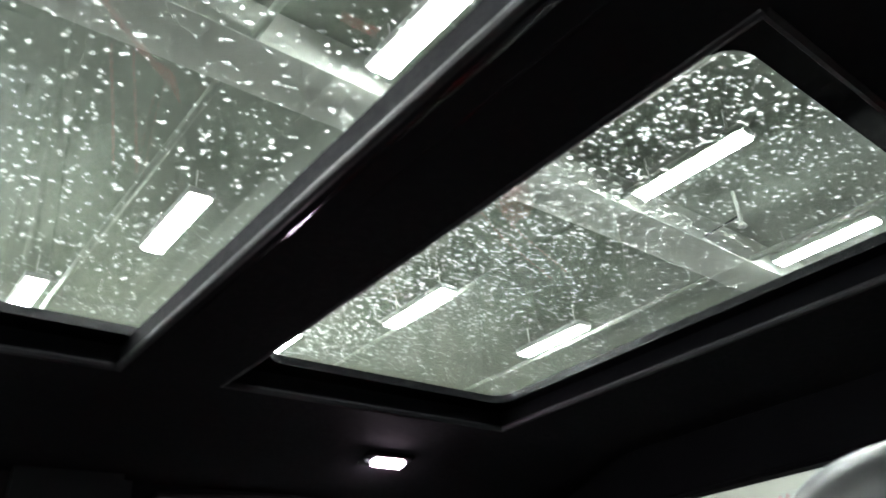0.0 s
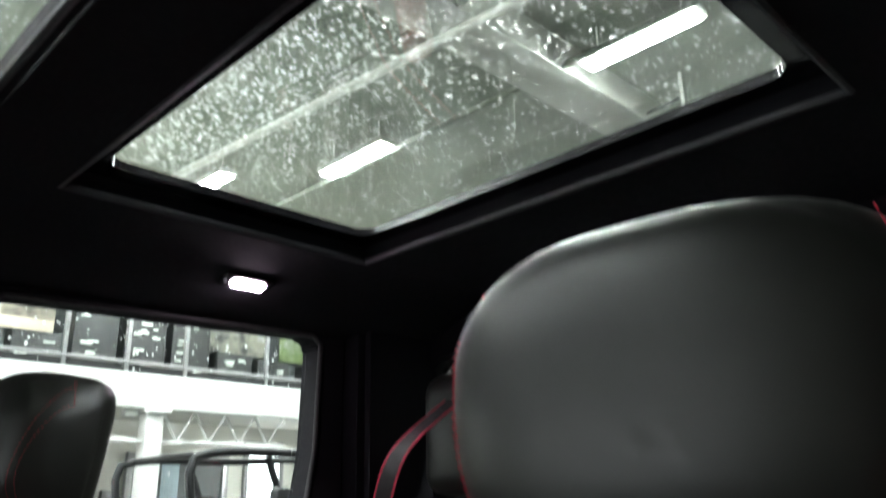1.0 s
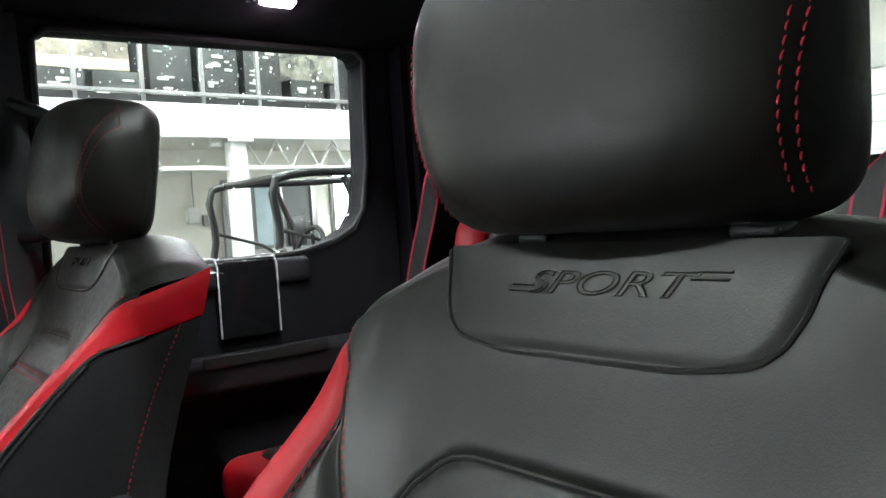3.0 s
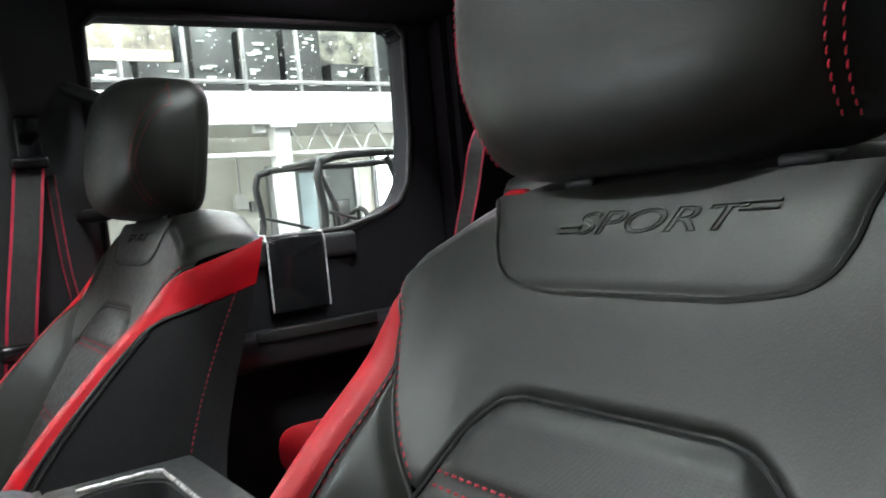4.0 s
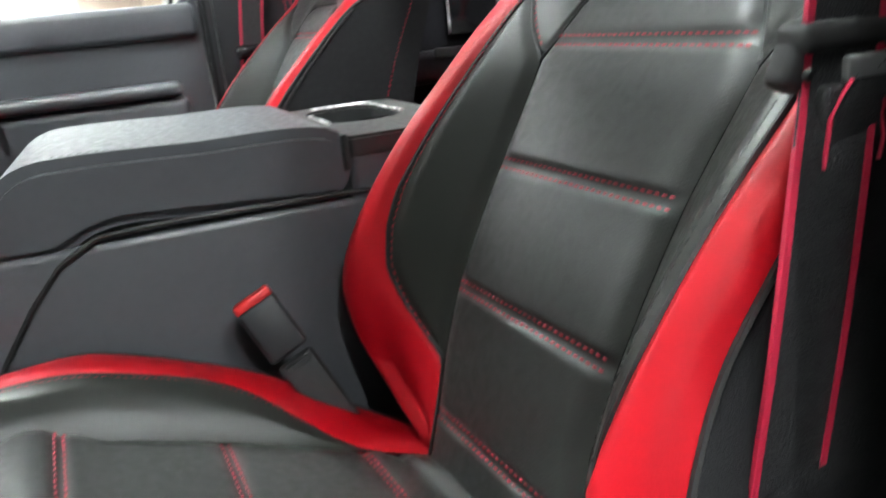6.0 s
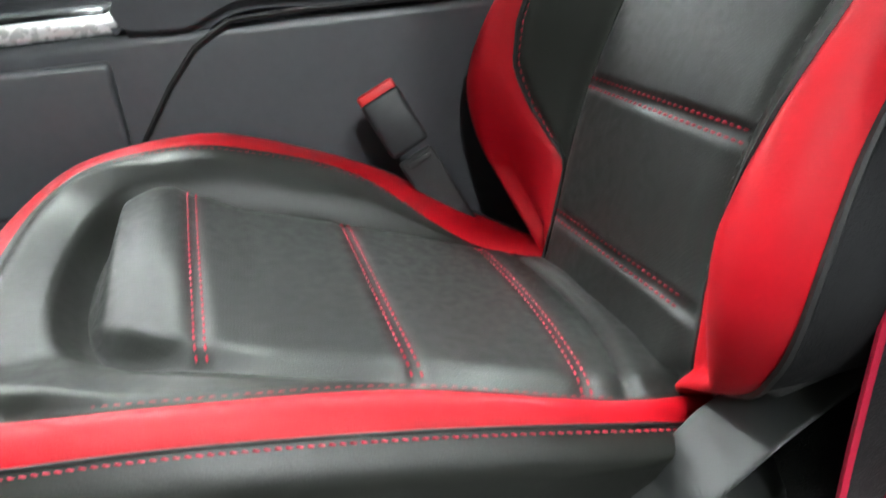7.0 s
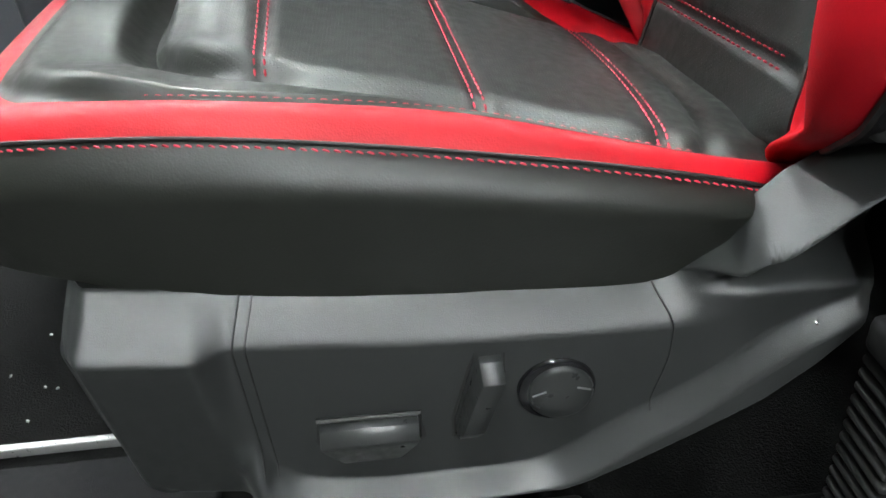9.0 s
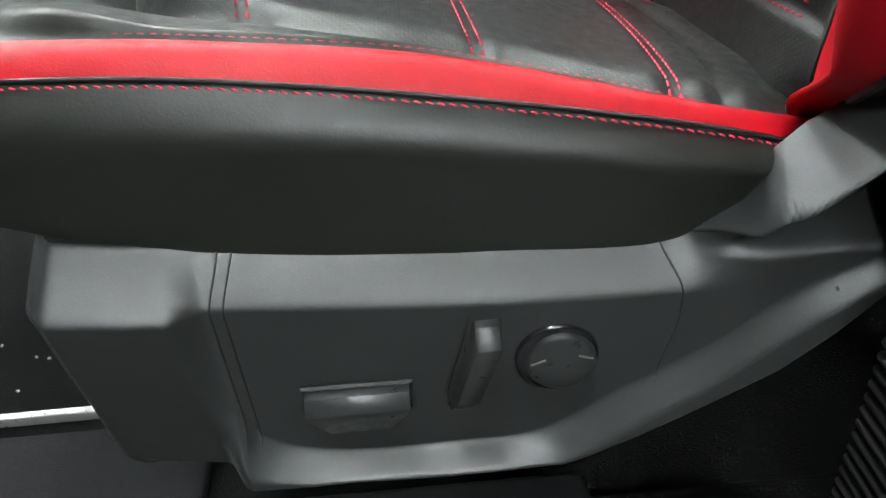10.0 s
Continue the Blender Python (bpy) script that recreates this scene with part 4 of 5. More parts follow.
db = belt("seat_belt", "black seat belt with red edges beside the driver's seat", [(0.725, 0.690, 1.10), (0.701, 0.662, 0.866), (0.695, 0.664, 0.78), (0.692, 0.664, 0.71), (0.700, 0.652, 0.675), (0.704, 0.640, 0.60), (0.705, 0.628, 0.52), (0.704, 0.620, 0.42), (0.703, 0.617, 0.338)], (0.05, 1, 0), 0.043)
lp = part("latch_plate", rounded_box((0.676, 0.640, 0.724), (0.696, 0.712, 0.738), 0.005), RUBBER, db, "black plastic belt tongue")
part("tongue_body", moved(rounded_box((-0.008, -0.008, -0.015), (0.008, 0.008, 0.015), 0.005), Matrix.Translation((0.684, 0.646, 0.723)) @ Matrix.Rotation(radians(-24), 4, "X")), RUBBER, db)
part("tongue_metal", rounded_box((0.690, 0.664, 0.711), (0.6965, 0.705, 0.722), 0.0015), SATIN, db, "bare metal belt tongue")
part("stop_button", disc(0.645, 0.716, 0.003, 0.692, 0.6945), THREAD_BLACK, db)
part("webbing_fold", rounded_box((0.684, 0.650, 0.676), (0.6985, 0.685, 0.711), 0.004), WEBBING, db)
part("webbing_fold", rounded_box((0.684, 0.664, 0.704), (0.698, 0.704, 0.713), 0.004), WEBBING, db)
part("red_edge", tube([(0.6985, 0.664, 0.7125), (0.6985, 0.658, 0.7065), (0.698, 0.653, 0.698), (0.699, 0.651, 0.690), (0.700, 0.648, 0.676)], 0.0012, 6), WEBBING_RED, db)
part("red_edge", tube([(0.698, 0.685, 0.702), (0.6975, 0.683, 0.695), (0.699, 0.684, 0.686), (0.7005, 0.680, 0.676)], 0.0010, 6), WEBBING_RED, db)

boot = thing("belt_anchor_boot", "ribbed black belt anchor boot beside the driver's seat", "belt anchor", (0.703, 0.614, 0.0))
part("cap", rounded_box((-0.022, -0.024, 0.322), (0.022, 0.030, 0.345), 0.006), RUBBER, boot)
part("cap_mouth", rounded_box((-0.016, -0.018, 0.3452), (0.016, 0.024, 0.3462), 0.0004), THREAD_BLACK, boot)
for k in range(30):
    z = 0.316 - 0.0092 * k
    part("rib", rounded_box((-0.021, -0.022, z - 0.0028), (0.021, 0.028, z + 0.0032), 0.0025), RUBBER, boot)
part("ribbed_sleeve", rounded_box((-0.017, -0.018, 0.03), (0.017, 0.024, 0.325), 0.004), THREAD_BLACK, boot)
part("red_strap", tube([(0.002, 0.0, 0.335), (0.003, 0.008, 0.365), (0.004, 0.022, 0.43)], 0.004, 6), WEBBING_RED, boot)

# roof lamp over the rear door
lamp = thing("dome_lamp", "lit dome lamp in the black headliner", "dome lamp", (-0.618, 1.198, 1.345))
tilt = Matrix.Rotation(radians(-14), 4, "Y")
part("lens", moved(rounded_box((-0.013, -0.034, -0.012), (0.013, 0.034, -0.002), 0.005), tilt), LAMP_DOME, lamp, "glowing frosted lens")
part("bezel", moved(rounded_box((-0.024, -0.056, -0.005), (0.024, 0.050, 0.006), 0.005), tilt), PLASTIC_GLOSS, lamp)
part("lamp_switch", moved(rounded_box((-0.003, -0.050, -0.010), (0.003, -0.046, -0.003), 0.001), tilt), SATIN, lamp)
# rear of the cab
rear_wall = thing("wall_rear", "black trimmed rear cab wall with wide window", "cab wall", (0, 0, 0), kind="structure")
part("rear_panel", plate([(-0.86, 0.0), (0.86, 0.0), (0.86, 1.42), (-0.86, 1.42)], [round_rect(-0.715, 0.965, 0.715, 1.264, 0.06)], 1.76, 1.82, "y", 0.008), HEADLINER, rear_wall)
rg = part("rear_glass", plate(round_rect(-0.715, 0.965, 0.715, 1.264, 0.06), [], 1.79, 1.794, "y"), GLASS, rear_wall)
rg.visible_shadow = False
part("c_pillar", plate([(1.55, 0.05), (1.80, 0.05), (1.80, 1.38), (1.55, 1.38)], [], -0.86, -0.70, "x", 0.02), HEADLINER, rear_wall)
part("c_pillar", plate([(1.55, 0.05), (1.80, 0.05), (1.80, 1.38), (1.55, 1.38)], [], 0.70, 0.86, "x", 0.02), HEADLINER, rear_wall)
right_door = thing("door_6", "black trimmed rear door behind the driver's seat", "car door", (0, 0, 0), kind="structure")
part("door_panel", plate([(0.83, 0.05), (1.55, 0.05), (1.55, 1.33), (0.83, 1.33)], [[(0.88, 0.853), (1.37, 0.878), (1.452, 0.945), (1.47, 1.28), (0.88, 1.28)]], 0.765, 0.84, "x", 0.008), HEADLINER, right_door)
rw = part("window_glass", plate([(0.88, 0.853), (1.37, 0.878), (1.452, 0.945), (1.47, 1.28), (0.88, 1.28)], [], 0.818, 0.822, "x"), GLASS, right_door)
rw.visible_shadow = False
cowl = thing("wall_front", "dark cab bulkhead below the windscreen", "cab wall", (0, 0, 0), kind="structure")
part("bulkhead", rounded_box((-0.82, -0.80, 0.0), (0.82, -0.74, 0.85), 0.01), PLASTIC_SOFT, cowl)
part("sill", rounded_box((0.54, -0.6, -0.12), (0.86, 1.75, 0.03), 0.012), CARPET, cowl)

chassis = part("truck_underbody", rounded_box((-0.78, -0.78, GROUND_Z), (0.78, 1.78, -0.05), 0.03), DARK_STEEL)
tagged(chassis, "plain black lower body of the truck under the cab floor", "truck body", kind="structure")

bench = thing("rear_bench", "black and red leather rear bench seat", "rear seat", (0, 0, 0))
part("cushion_base", rounded_box((-0.566, 1.0, 0.20), (0.635, 1.55, 0.50), 0.03), LEATHER, bench)
part("cushion_red_edge", rounded_box((-0.572, 0.99, 0.44), (0.64, 1.50, 0.528), 0.035, 4), LEATHER_RED, bench, "red leather front band")
part("cushion_panel", rounded_box((-0.525, 1.045, 0.46), (0.585, 1.52, 0.538), 0.02, 3), LEATHER, bench)
part("backrest", moved(rounded_box((-0.63, -0.05, -0.20), (0.63, 0.08, 0.24), 0.04, 4), Matrix.Translation((0, 1.60, 0.70)) @ Matrix.Rotation(radians(-14), 4, "X")), LEATHER, bench)
for x in (-0.60, 0.50):
    part("red_bolster", moved(rounded_box((x, -0.075, -0.22), (x + 0.10, 0.0, 0.20), 0.03, 4), Matrix.Translation((0, 1.60, 0.70)) @ Matrix.Rotation(radians(-14), 4, "X")), LEATHER_RED, bench, "red leather bolster")
for x in (-0.45, 0.45):
    part("rear_headrest", rounded_box((x - 0.13, 1.60, 0.95), (x + 0.13, 1.69, 1.20), 0.045, 4), LEATHER, bench)
belt("seat_belt", "black rear seat belt with red edges", [(-0.43, 1.56, 1.13), (-0.468, 1.45, 1.03), (-0.53, 1.45, 0.91), (-0.588, 1.45, 0.77), (-0.62, 1.44, 0.55)], (1, 0.2, 0), 0.046)
belt("seat_belt", "black rear seat belt with red edges", [(0.60, 1.62, 1.16), (0.33, 1.55, 0.97), (0.28, 1.52, 0.86), (0.26, 1.46, 0.55)], (1, 0.1, 0.3), 0.046)

# centre console
con = thing("centre_console", "black centre console with padded lid and cup holder", "console", (0.03, 0.004, 0.011))
part("console_body", rounded_box((-0.155, 0.0, -0.011), (0.155, 0.72, 0.575), 0.012), CONSOLE_TRIM, con)
LID_SIDE = [(0.560, 0.578), (0.465, 0.579), (0.362, 0.585), (0.326, 0.581), (0.290, 0.566), (0.236, 0.569), (0.220, 0.580), (0.227, 0.602), (0.250, 0.634), (0.279, 0.651), (0.322, 0.654), (0.420, 0.651), (0.560, 0.643)]
lid = part("armrest_lid", plate([tuple(p[:2]) for p in curve_points([(y, z, 0) for y, z in LID_SIDE], 60, True)[:-1]], [], -0.158, 0.162, "x", 0.011), CONSOLE_TRIM, con, "padded black leather lid")
for x in (-0.142, 0.142):
    stitches("seam_thread", [(x, y, 0.6535 - 0.04 * max(0.0, y - 0.33)) for y in np.linspace(0.30, 0.55, 30)], (0, 0, 1), THREAD_BLACK, lid)
cup_hole = [round_rect(-0.115, 0.588, 0.045, 0.676, 0.036)]
part("holder_top", plate(round_rect(-0.156, 0.571, 0.156, 0.722, 0.01), cup_hole, 0.612, 0.634, "z", 0.003), PLASTIC, con, "charcoal cup holder surround")
part("holder_side", rounded_box((-0.155, 0.571, 0.57), (0.155, 0.72, 0.575), 0), CONSOLE_TRIM, con)
part("holder_shell", plate(round_rect(-0.154, 0.573, 0.154, 0.72, 0.01), [round_rect(-0.125, 0.58, 0.055, 0.684, 0.04)], 0.572, 0.612, "z", 0.0), CONSOLE_TRIM, con)
part("lid_edge_trim", rounded_box((-0.157, 0.5665, 0.60), (0.157, 0.573, 0.6375), 0.002), PLASTIC, con, "charcoal edge strip")
part("chrome_strip", tube([(0.020, 0.680, 0.6355), (-0.118, 0.680, 0.6355)], 0.0022, 6), GLINT_TRIM, con, "chrome cup holder rim")
part("chrome_strip", tube([(-0.118, 0.680, 0.6355), (-0.126, 0.668, 0.6355), (-0.126, 0.60, 0.6355)], 0.0022, 6), GLINT_TRIM, con, "chrome cup holder rim")
part("chrome_strip", tube([(-0.05, 0.583, 0.6355), (0.045, 0.583, 0.6355)], 0.0022, 6), GLINT_TRIM, con, "chrome cup holder rim")
part("cup_finger", moved(rounded_box((-0.02, -0.02, -0.012), (0.025, 0.02, 0.012), 0.006), Matrix.Translation((0.03, 0.645, 0.615)) @ Matrix.Rotation(radians(25), 4, "Y")), PLASTIC_GLOSS, con)
part("side_seam", tube([(0.157, 0.228, 0.477), (0.157, 0.261, 0.524), (0.157, 0.290, 0.557), (0.157, 0.326, 0.578), (0.157, 0.40, 0.581), (0.157, 0.72, 0.576)], 0.003, 6), THREAD_BLACK, con)
part("side_seam", tube([(0.157, 0.228, 0.477), (0.157, 0.150, 0.33)], 0.003, 6), THREAD_BLACK, con)
part("shifter_bezel", rounded_box((-0.12, 0.05, 0.575), (0.145, 0.235, 0.592), 0.006), GLINT_TRIM, con, "bright chrome shifter surround")
part("bezel_panel", rounded_box((-0.095, 0.07, 0.585), (0.120, 0.215, 0.597), 0.004), PLASTIC_GLOSS, con)
part("console_side_pad", rounded_box((0.150, -0.05, 0.42), (0.164, 0.215, 0.555), 0.006), CONSOLE_TRIM, con)

buckle = thing("belt_buckle", "black belt buckle with a red release button", "belt buckle", (0.240, 0.449, 0.521))
turn = Matrix.Rotation(radians(25), 4, "X") @ Matrix.Rotation(radians(-14), 4, "Y")
part("buckle_body", moved(rounded_box((-0.012, -0.020, -0.066), (0.012, 0.020, -0.008), 0.005), turn), PLASTIC_SOFT, buckle)
part("release_button", moved(rounded_box((-0.010, -0.019, -0.012), (0.010, 0.019, 0.0), 0.003), turn), surface("red_button_plastic", (0.6, 0.02, 0.02), 0.4), buckle, "red plastic release button")
part("buckle_stalk", moved(rounded_box((-0.006, -0.018, -0.26), (0.006, 0.018, -0.072), 0.004), turn), WEBBING, buckle)
part("stalk_clip", moved(rounded_box((-0.008, -0.010, -0.082), (0.008, 0.012, -0.076), 0.001), turn), DARK_STEEL, buckle)

# ---------------------------------------------------------------- the showroom
GZ = GROUND_Z
ground = part("ground", rounded_box((-16, -14, GZ - 0.1), (14, 22, GZ), 0), SHOW_FLOOR)
tagged(ground, "polished grey showroom floor darkened to cut bounce light", "floor", kind="structure")
CZ = 5.05
roof_ob = part("ceiling_showroom", rounded_box((-16, -14, CZ + 0.35), (14, 22, CZ + 0.45), 0), CEILING_PAINT)
tagged(roof_ob, "grey green painted showroom ceiling", "ceiling", kind="structure")
for nm, lo, hi in (("wall_west", (-11.2, -14, GZ), (-11.0, 22, CZ + 0.4)), ("wall_east", (9.0, -14, GZ), (9.2, 22, CZ + 0.4)), ("wall_north", (-16, 16, GZ), (14, 16.2, CZ + 0.4))):
    w = part(nm, rounded_box(lo, hi, 0), GREY_WALL if nm == "wall_east" else WALL_PAINT)
    tagged(w, "plain dark grey showroom wall" if nm == "wall_east" else "plain cream painted showroom wall", "wall", kind="structure")
for x in (-3.5, 0.6):
    b = part("ceiling_beam", rounded_box((x - 0.27, -12, CZ - 0.03), (x + 0.27, 16, CZ + 0.34), 0.01), BEAM_PAINT)
    tagged(b, "pale painted ceiling beam", "beam", group="ceiling beams", kind="structure")
for y in (-1.0, 2.1, 4.6, 6.1, 8.6, 11.2):
    b = part("ceiling_pipe", tube([(-11, y, CZ + 0.02), (9.0, y, CZ + 0.0)], 0.036, 10), CEILING_PAINT)
    tagged(b, "pale painted pipe below the ceiling", "pipe", group="ceiling pipes", kind="structure")


b = part("ceiling_pipe", tube([(-11, 4.24, CZ - 0.06), (9.0, 5.8, CZ - 0.06)], 0.05, 10), BEAM_PAINT)
tagged(b, "pale painted pipe slanting below the ceiling", "pipe", group="ceiling pipes", kind="structure")
sprinkler = thing("sprinkler", "small white sprinkler on a drop pipe", "sprinkler", (-2.75, 7.6, CZ + 0.35), kind="structure")
part("drop_pipe", tube([(0, 0, 0), (0, 0, -0.42)], 0.022, 8), WHITE_PAINT, sprinkler)
part("spray_head", tube([(0, 0, -0.40), (0, 0, -0.44), (0, 0, -0.46)], [0.03, 0.05, 0.02], 10), WHITE_PAINT, sprinkler)
part("branch_pipe", tube([(0, 0, -0.30), (-0.9, 0.1, -0.30)], 0.012, 6), DARK_STEEL, sprinkler)


def strip_light():
    ob = thing("strip_light", "lit white fluorescent strip light from a set partly added unseen", "strip light", (0, 0, 0), group="strip lights")
    part("tube_lens", rounded_box((-0.60, -0.10, -0.045), (0.60, 0.10, -0.02), 0.01), LAMP_ROOM, ob, "glowing white lens")
    for x in (-0.45, 0.45):
        part("hanger_rod", tube([(x, 0, 0.04), (x, 0, 0.352)], 0.008, 6), WHITE_PAINT, ob)
    part("light_housing", rounded_box((-0.62, -0.13, -0.02), (0.62, 0.13, 0.05), 0.01), WHITE_PAINT, ob)
    return ob


first = strip_light()
first.location = (-6.28, 5.90, CZ)
# strips at x 1.95 and 6.0 are added unseen to light the driver's side
for x, y in ((-6.0, -6.2), (-6.0, -3.1), (-6.0, -0.2), (-5.9, 2.62), (-6.2, 8.25), (-6.3, 11.4),
             (-2.42, -3.1), (-2.42, -0.1), (-2.42, 3.03), (-2.44, 6.22), (-2.48, 8.94),
             (-8.3, -3.8), (-8.3, -1.0), (-8.3, 1.85), (-8.3, 4.95), (1.95, -0.1), (1.95, 3.03), (6.0, 0.4), (6.0, 1.7)):
    copy_thing(first, Matrix.Translation((x, y, CZ)))
# added strips hidden under the mezzanine deck to brighten the wall there
for x, y in ((-9.5, -3.6), (-9.5, -1.3), (-8.75, 7.7)):
    copy_thing(first, Matrix.Translation((x, y, 1.95)))
# mezzanine across the showroom
MX = -7.75
mez = thing("mezzanine", "white steel mezzanine with a glass panel railing", "mezzanine", (0, 0, 0), kind="structure")
part("fascia", rounded_box((MX - 0.25, -12, 2.02), (MX, 16, 2.40), 0.01), WHITE_PAINT, mez)
part("deck", rounded_box((-11.0, -12, 2.25), (MX - 0.2, 16, 2.40), 0), WALL_PAINT, mez)
part("kick_gap", rounded_box((MX - 0.06, -12, 2.40), (MX - 0.02, 16, 2.47), 0), DARK_STEEL, mez)
part("bottom_rail", rounded_box((MX - 0.06, -12, 2.49), (MX, 16, 2.53), 0.004), SATIN, mez)
part("top_rail", tube([(MX - 0.03, -12, 3.42), (MX - 0.03, 16, 3.42)], 0.03, 10), SATIN, mez)
ys_m = [-3.8, -2.6, -1.5, -0.4, 0.6, 1.7, 2.6, 3.285, 3.953, 4.637, 5.72, 6.8, 7.9, 9.0, 10.1]
for y in ys_m:
    part("rail_post", rounded_box((MX - 0.05, y - 0.022, 2.40), (MX - 0.01, y + 0.022, 3.42), 0.004), SATIN, mez)
for y0, y1 in zip(ys_m, ys_m[1:]):
    gp = part("rail_pane", rounded_box((MX - 0.034, y0 + 0.04, 2.56), (MX - 0.026, y1 - 0.04, 3.36), 0), GLASS, mez)
    gp.visible_shadow = False

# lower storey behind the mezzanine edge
# grey that stands in for the unlit room behind the window
DIM_ROOM_SHADE = surface("dim_room_shade", (0.16, 0.17, 0.17), 0.8, vary=0.2, vary_scale=2)
SLATE = surface("dark_slat_wall", (0.045, 0.048, 0.052), 0.6, vary=0.3, vary_scale=3)
BEIGE = surface("beige_door_paint", (0.62, 0.47, 0.36), 0.6, vary=0.06, vary_scale=2)
DAYLIGHT = glowing("daylight_outside", (0.90, 0.96, 1.0), 5.0)


def picture(name, tones, scale, seed):
    """A printed photograph as soft blotches of a few tones."""
    tones = [tuple(0.55 * v for v in c) for c in tones]
    m, nt, b = nodes_of(name)
    tc = add(nt, "ShaderNodeTexCoord")
    mp = add(nt, "ShaderNodeMapping")
    mp.inputs["Location"].default_value = (seed, seed * 2.0, seed * 0.5)
    n = add(nt, "ShaderNodeTexNoise", Scale=scale, Detail=6.0, Roughness=0.62)
    r = add(nt, "ShaderNodeValToRGB")
    nt.links.new(tc.outputs["Object"], mp.inputs["Vector"])
    nt.links.new(mp.outputs[0], n.inputs["Vector"])
    nt.links.new(n.outputs["Fac"], r.inputs["Fac"])
    r.color_ramp.elements[0].position, r.color_ramp.elements[1].position = 0.34, 0.68
    r.color_ramp.elements[0].color, r.color_ramp.elements[1].color = (*tones[0], 1), (*tones[-1], 1)
    for k, c in enumerate(tones[1:-1]):
        e = r.color_ramp.elements.new(0.34 + 0.34 * (k + 1) / (len(tones) - 1))
        e.color = (*c, 1)
    nt.links.new(r.outputs[0], b.inputs["Base Color"])
    b.inputs["Roughness"].default_value = 0.5
    return m


upper = part("wall_upper", rounded_box((-10.65, -12, 2.40), (-10.5, 16, CZ + 0.3), 0), SLATE)
tagged(upper, "dark slatted display wall on the mezzanine", "wall", kind="structure")
for y in np.arange(-6.0, 12.0, 0.62):
    part("wall_rib", rounded_box((-10.5, y, 2.42), (-10.46, y + 0.06, CZ), 0.005), DARK_STEEL, upper)


def poster(label, y0, y1, z0, z1, mat, strip):
    ob = thing("poster", label, "poster", (-10.44, (y0 + y1) / 2, z0), group="posters on the mezzanine")
    w = (y1 - y0) / 2
    part("print", rounded_box((-0.01, -w, 0), (0.01, w, z1 - z0), 0.003), mat, ob)
    part("frame_edge", rounded_box((-0.02, -w - 0.02, -0.02), (-0.008, w + 0.02, z1 - z0 + 0.02), 0.003), DARK_STEEL, ob)
    if strip:
        part("caption_band", rounded_box((0.0, -w, 0.0), (0.012, w, 0.16), 0.002), strip, ob)
    return ob


SAND = surface("sand_print", (0.62, 0.52, 0.42), 0.5, vary=0.15, vary_scale=4)
poster("desert photograph of an off-road vehicle on a mezzanine wall", 2.6, 4.0, 3.28, 4.05, picture("desert_print", [(0.10, 0.09, 0.08), (0.35, 0.30, 0.25), (0.62, 0.52, 0.42), (0.80, 0.76, 0.70)], 3.2, 1.0), SAND)
poster("photograph of an off-road vehicle throwing up dust", 6.2, 7.35, 3.30, 4.05, picture("dust_print", [(0.06, 0.06, 0.06), (0.30, 0.29, 0.27), (0.66, 0.62, 0.50), (0.80, 0.80, 0.78)], 4.5, 3.0), None)
poster("green and white product poster on a mezzanine wall", 7.62, 8.5, 3.30, 4.05, picture("green_print", [(0.10, 0.16, 0.05), (0.40, 0.52, 0.22), (0.70, 0.74, 0.66)], 3.0, 5.0), None)


def rack(y, z):
    ob = thing("merchandise_rack", "dark display rack with small pale packs", "display rack", (-10.2, y, 2.40), group="display racks on the mezzanine")
    part("rack_frame", rounded_box((-0.18, -0.30, 0.0), (0.12, 0.30, z), 0.01), DARK_STEEL, ob)
    r = random.Random(int(y * 10))
    for k in range(9):
        yy, zz = r.uniform(-0.26, 0.10), r.uniform(0.12, z - 0.12)
        part("pack", rounded_box((0.12, yy, zz), (0.15, yy + r.uniform(0.06, 0.16), zz + r.uniform(0.02, 0.05)), 0.002), WHITE_PAINT, ob)


for y, z in ((4.45, 1.4), (5.15, 1.3), (5.85, 1.35), (3.0, 0.8), (3.7, 0.8), (6.6, 0.85), (7.3, 0.8), (8.2, 0.8)):
    rack(y, z)

lower = thing("window_3", "dark interior window with white frame under the mezzanine", "window", (0, 0, 0), kind="structure")
# flat panel with the room's shade put into its colour
part("dim_room_panel", rounded_box((-10.99, 5.50, 0.62), (-10.955, 7.0, 1.70), 0), DIM_ROOM_SHADE, lower)
for lo, hi in (((-11.0, 5.42, 0.54), (-10.90, 5.52, 1.78)), ((-11.0, 6.98, 0.54), (-10.90, 7.08, 1.78)), ((-11.0, 5.52, 1.68), (-10.90, 6.98, 1.78)), ((-11.0, 5.52, 0.54), (-10.90, 6.98, 0.64))):
    part("window_frame", rounded_box(lo, hi, 0.01), SATIN, lower)
part("window_bar", rounded_box((-10.96, 6.42, 0.64), (-10.92, 6.46, 1.68), 0.004), SATIN, lower)
part("blind", rounded_box((-10.954, 5.98, 0.70), (-10.945, 6.26, 1.64), 0.002), surface("pale_blue_blind", (0.40, 0.50, 0.54), 0.6, vary=0.2, vary_scale=5), lower)
part("dim_cabinet", rounded_box((-10.954, 6.52, 0.66), (-10.92, 6.86, 1.15), 0.01), DARK_STEEL, lower)

day = thing("window_4", "tall bright window under the mezzanine", "window", (0, 0, 0), kind="structure")
part("bright_pane", rounded_box((-10.99, 7.45, 0.60), (-10.95, 8.05, 1.95), 0), DAYLIGHT, day)
part("window_frame", plate(round_rect(7.38, 0.52, 8.12, 2.02, 0.01), [round_rect(7.45, 0.60, 8.05, 1.95, 0.01)], -11.0, -10.92, "x", 0.004), SATIN, day)

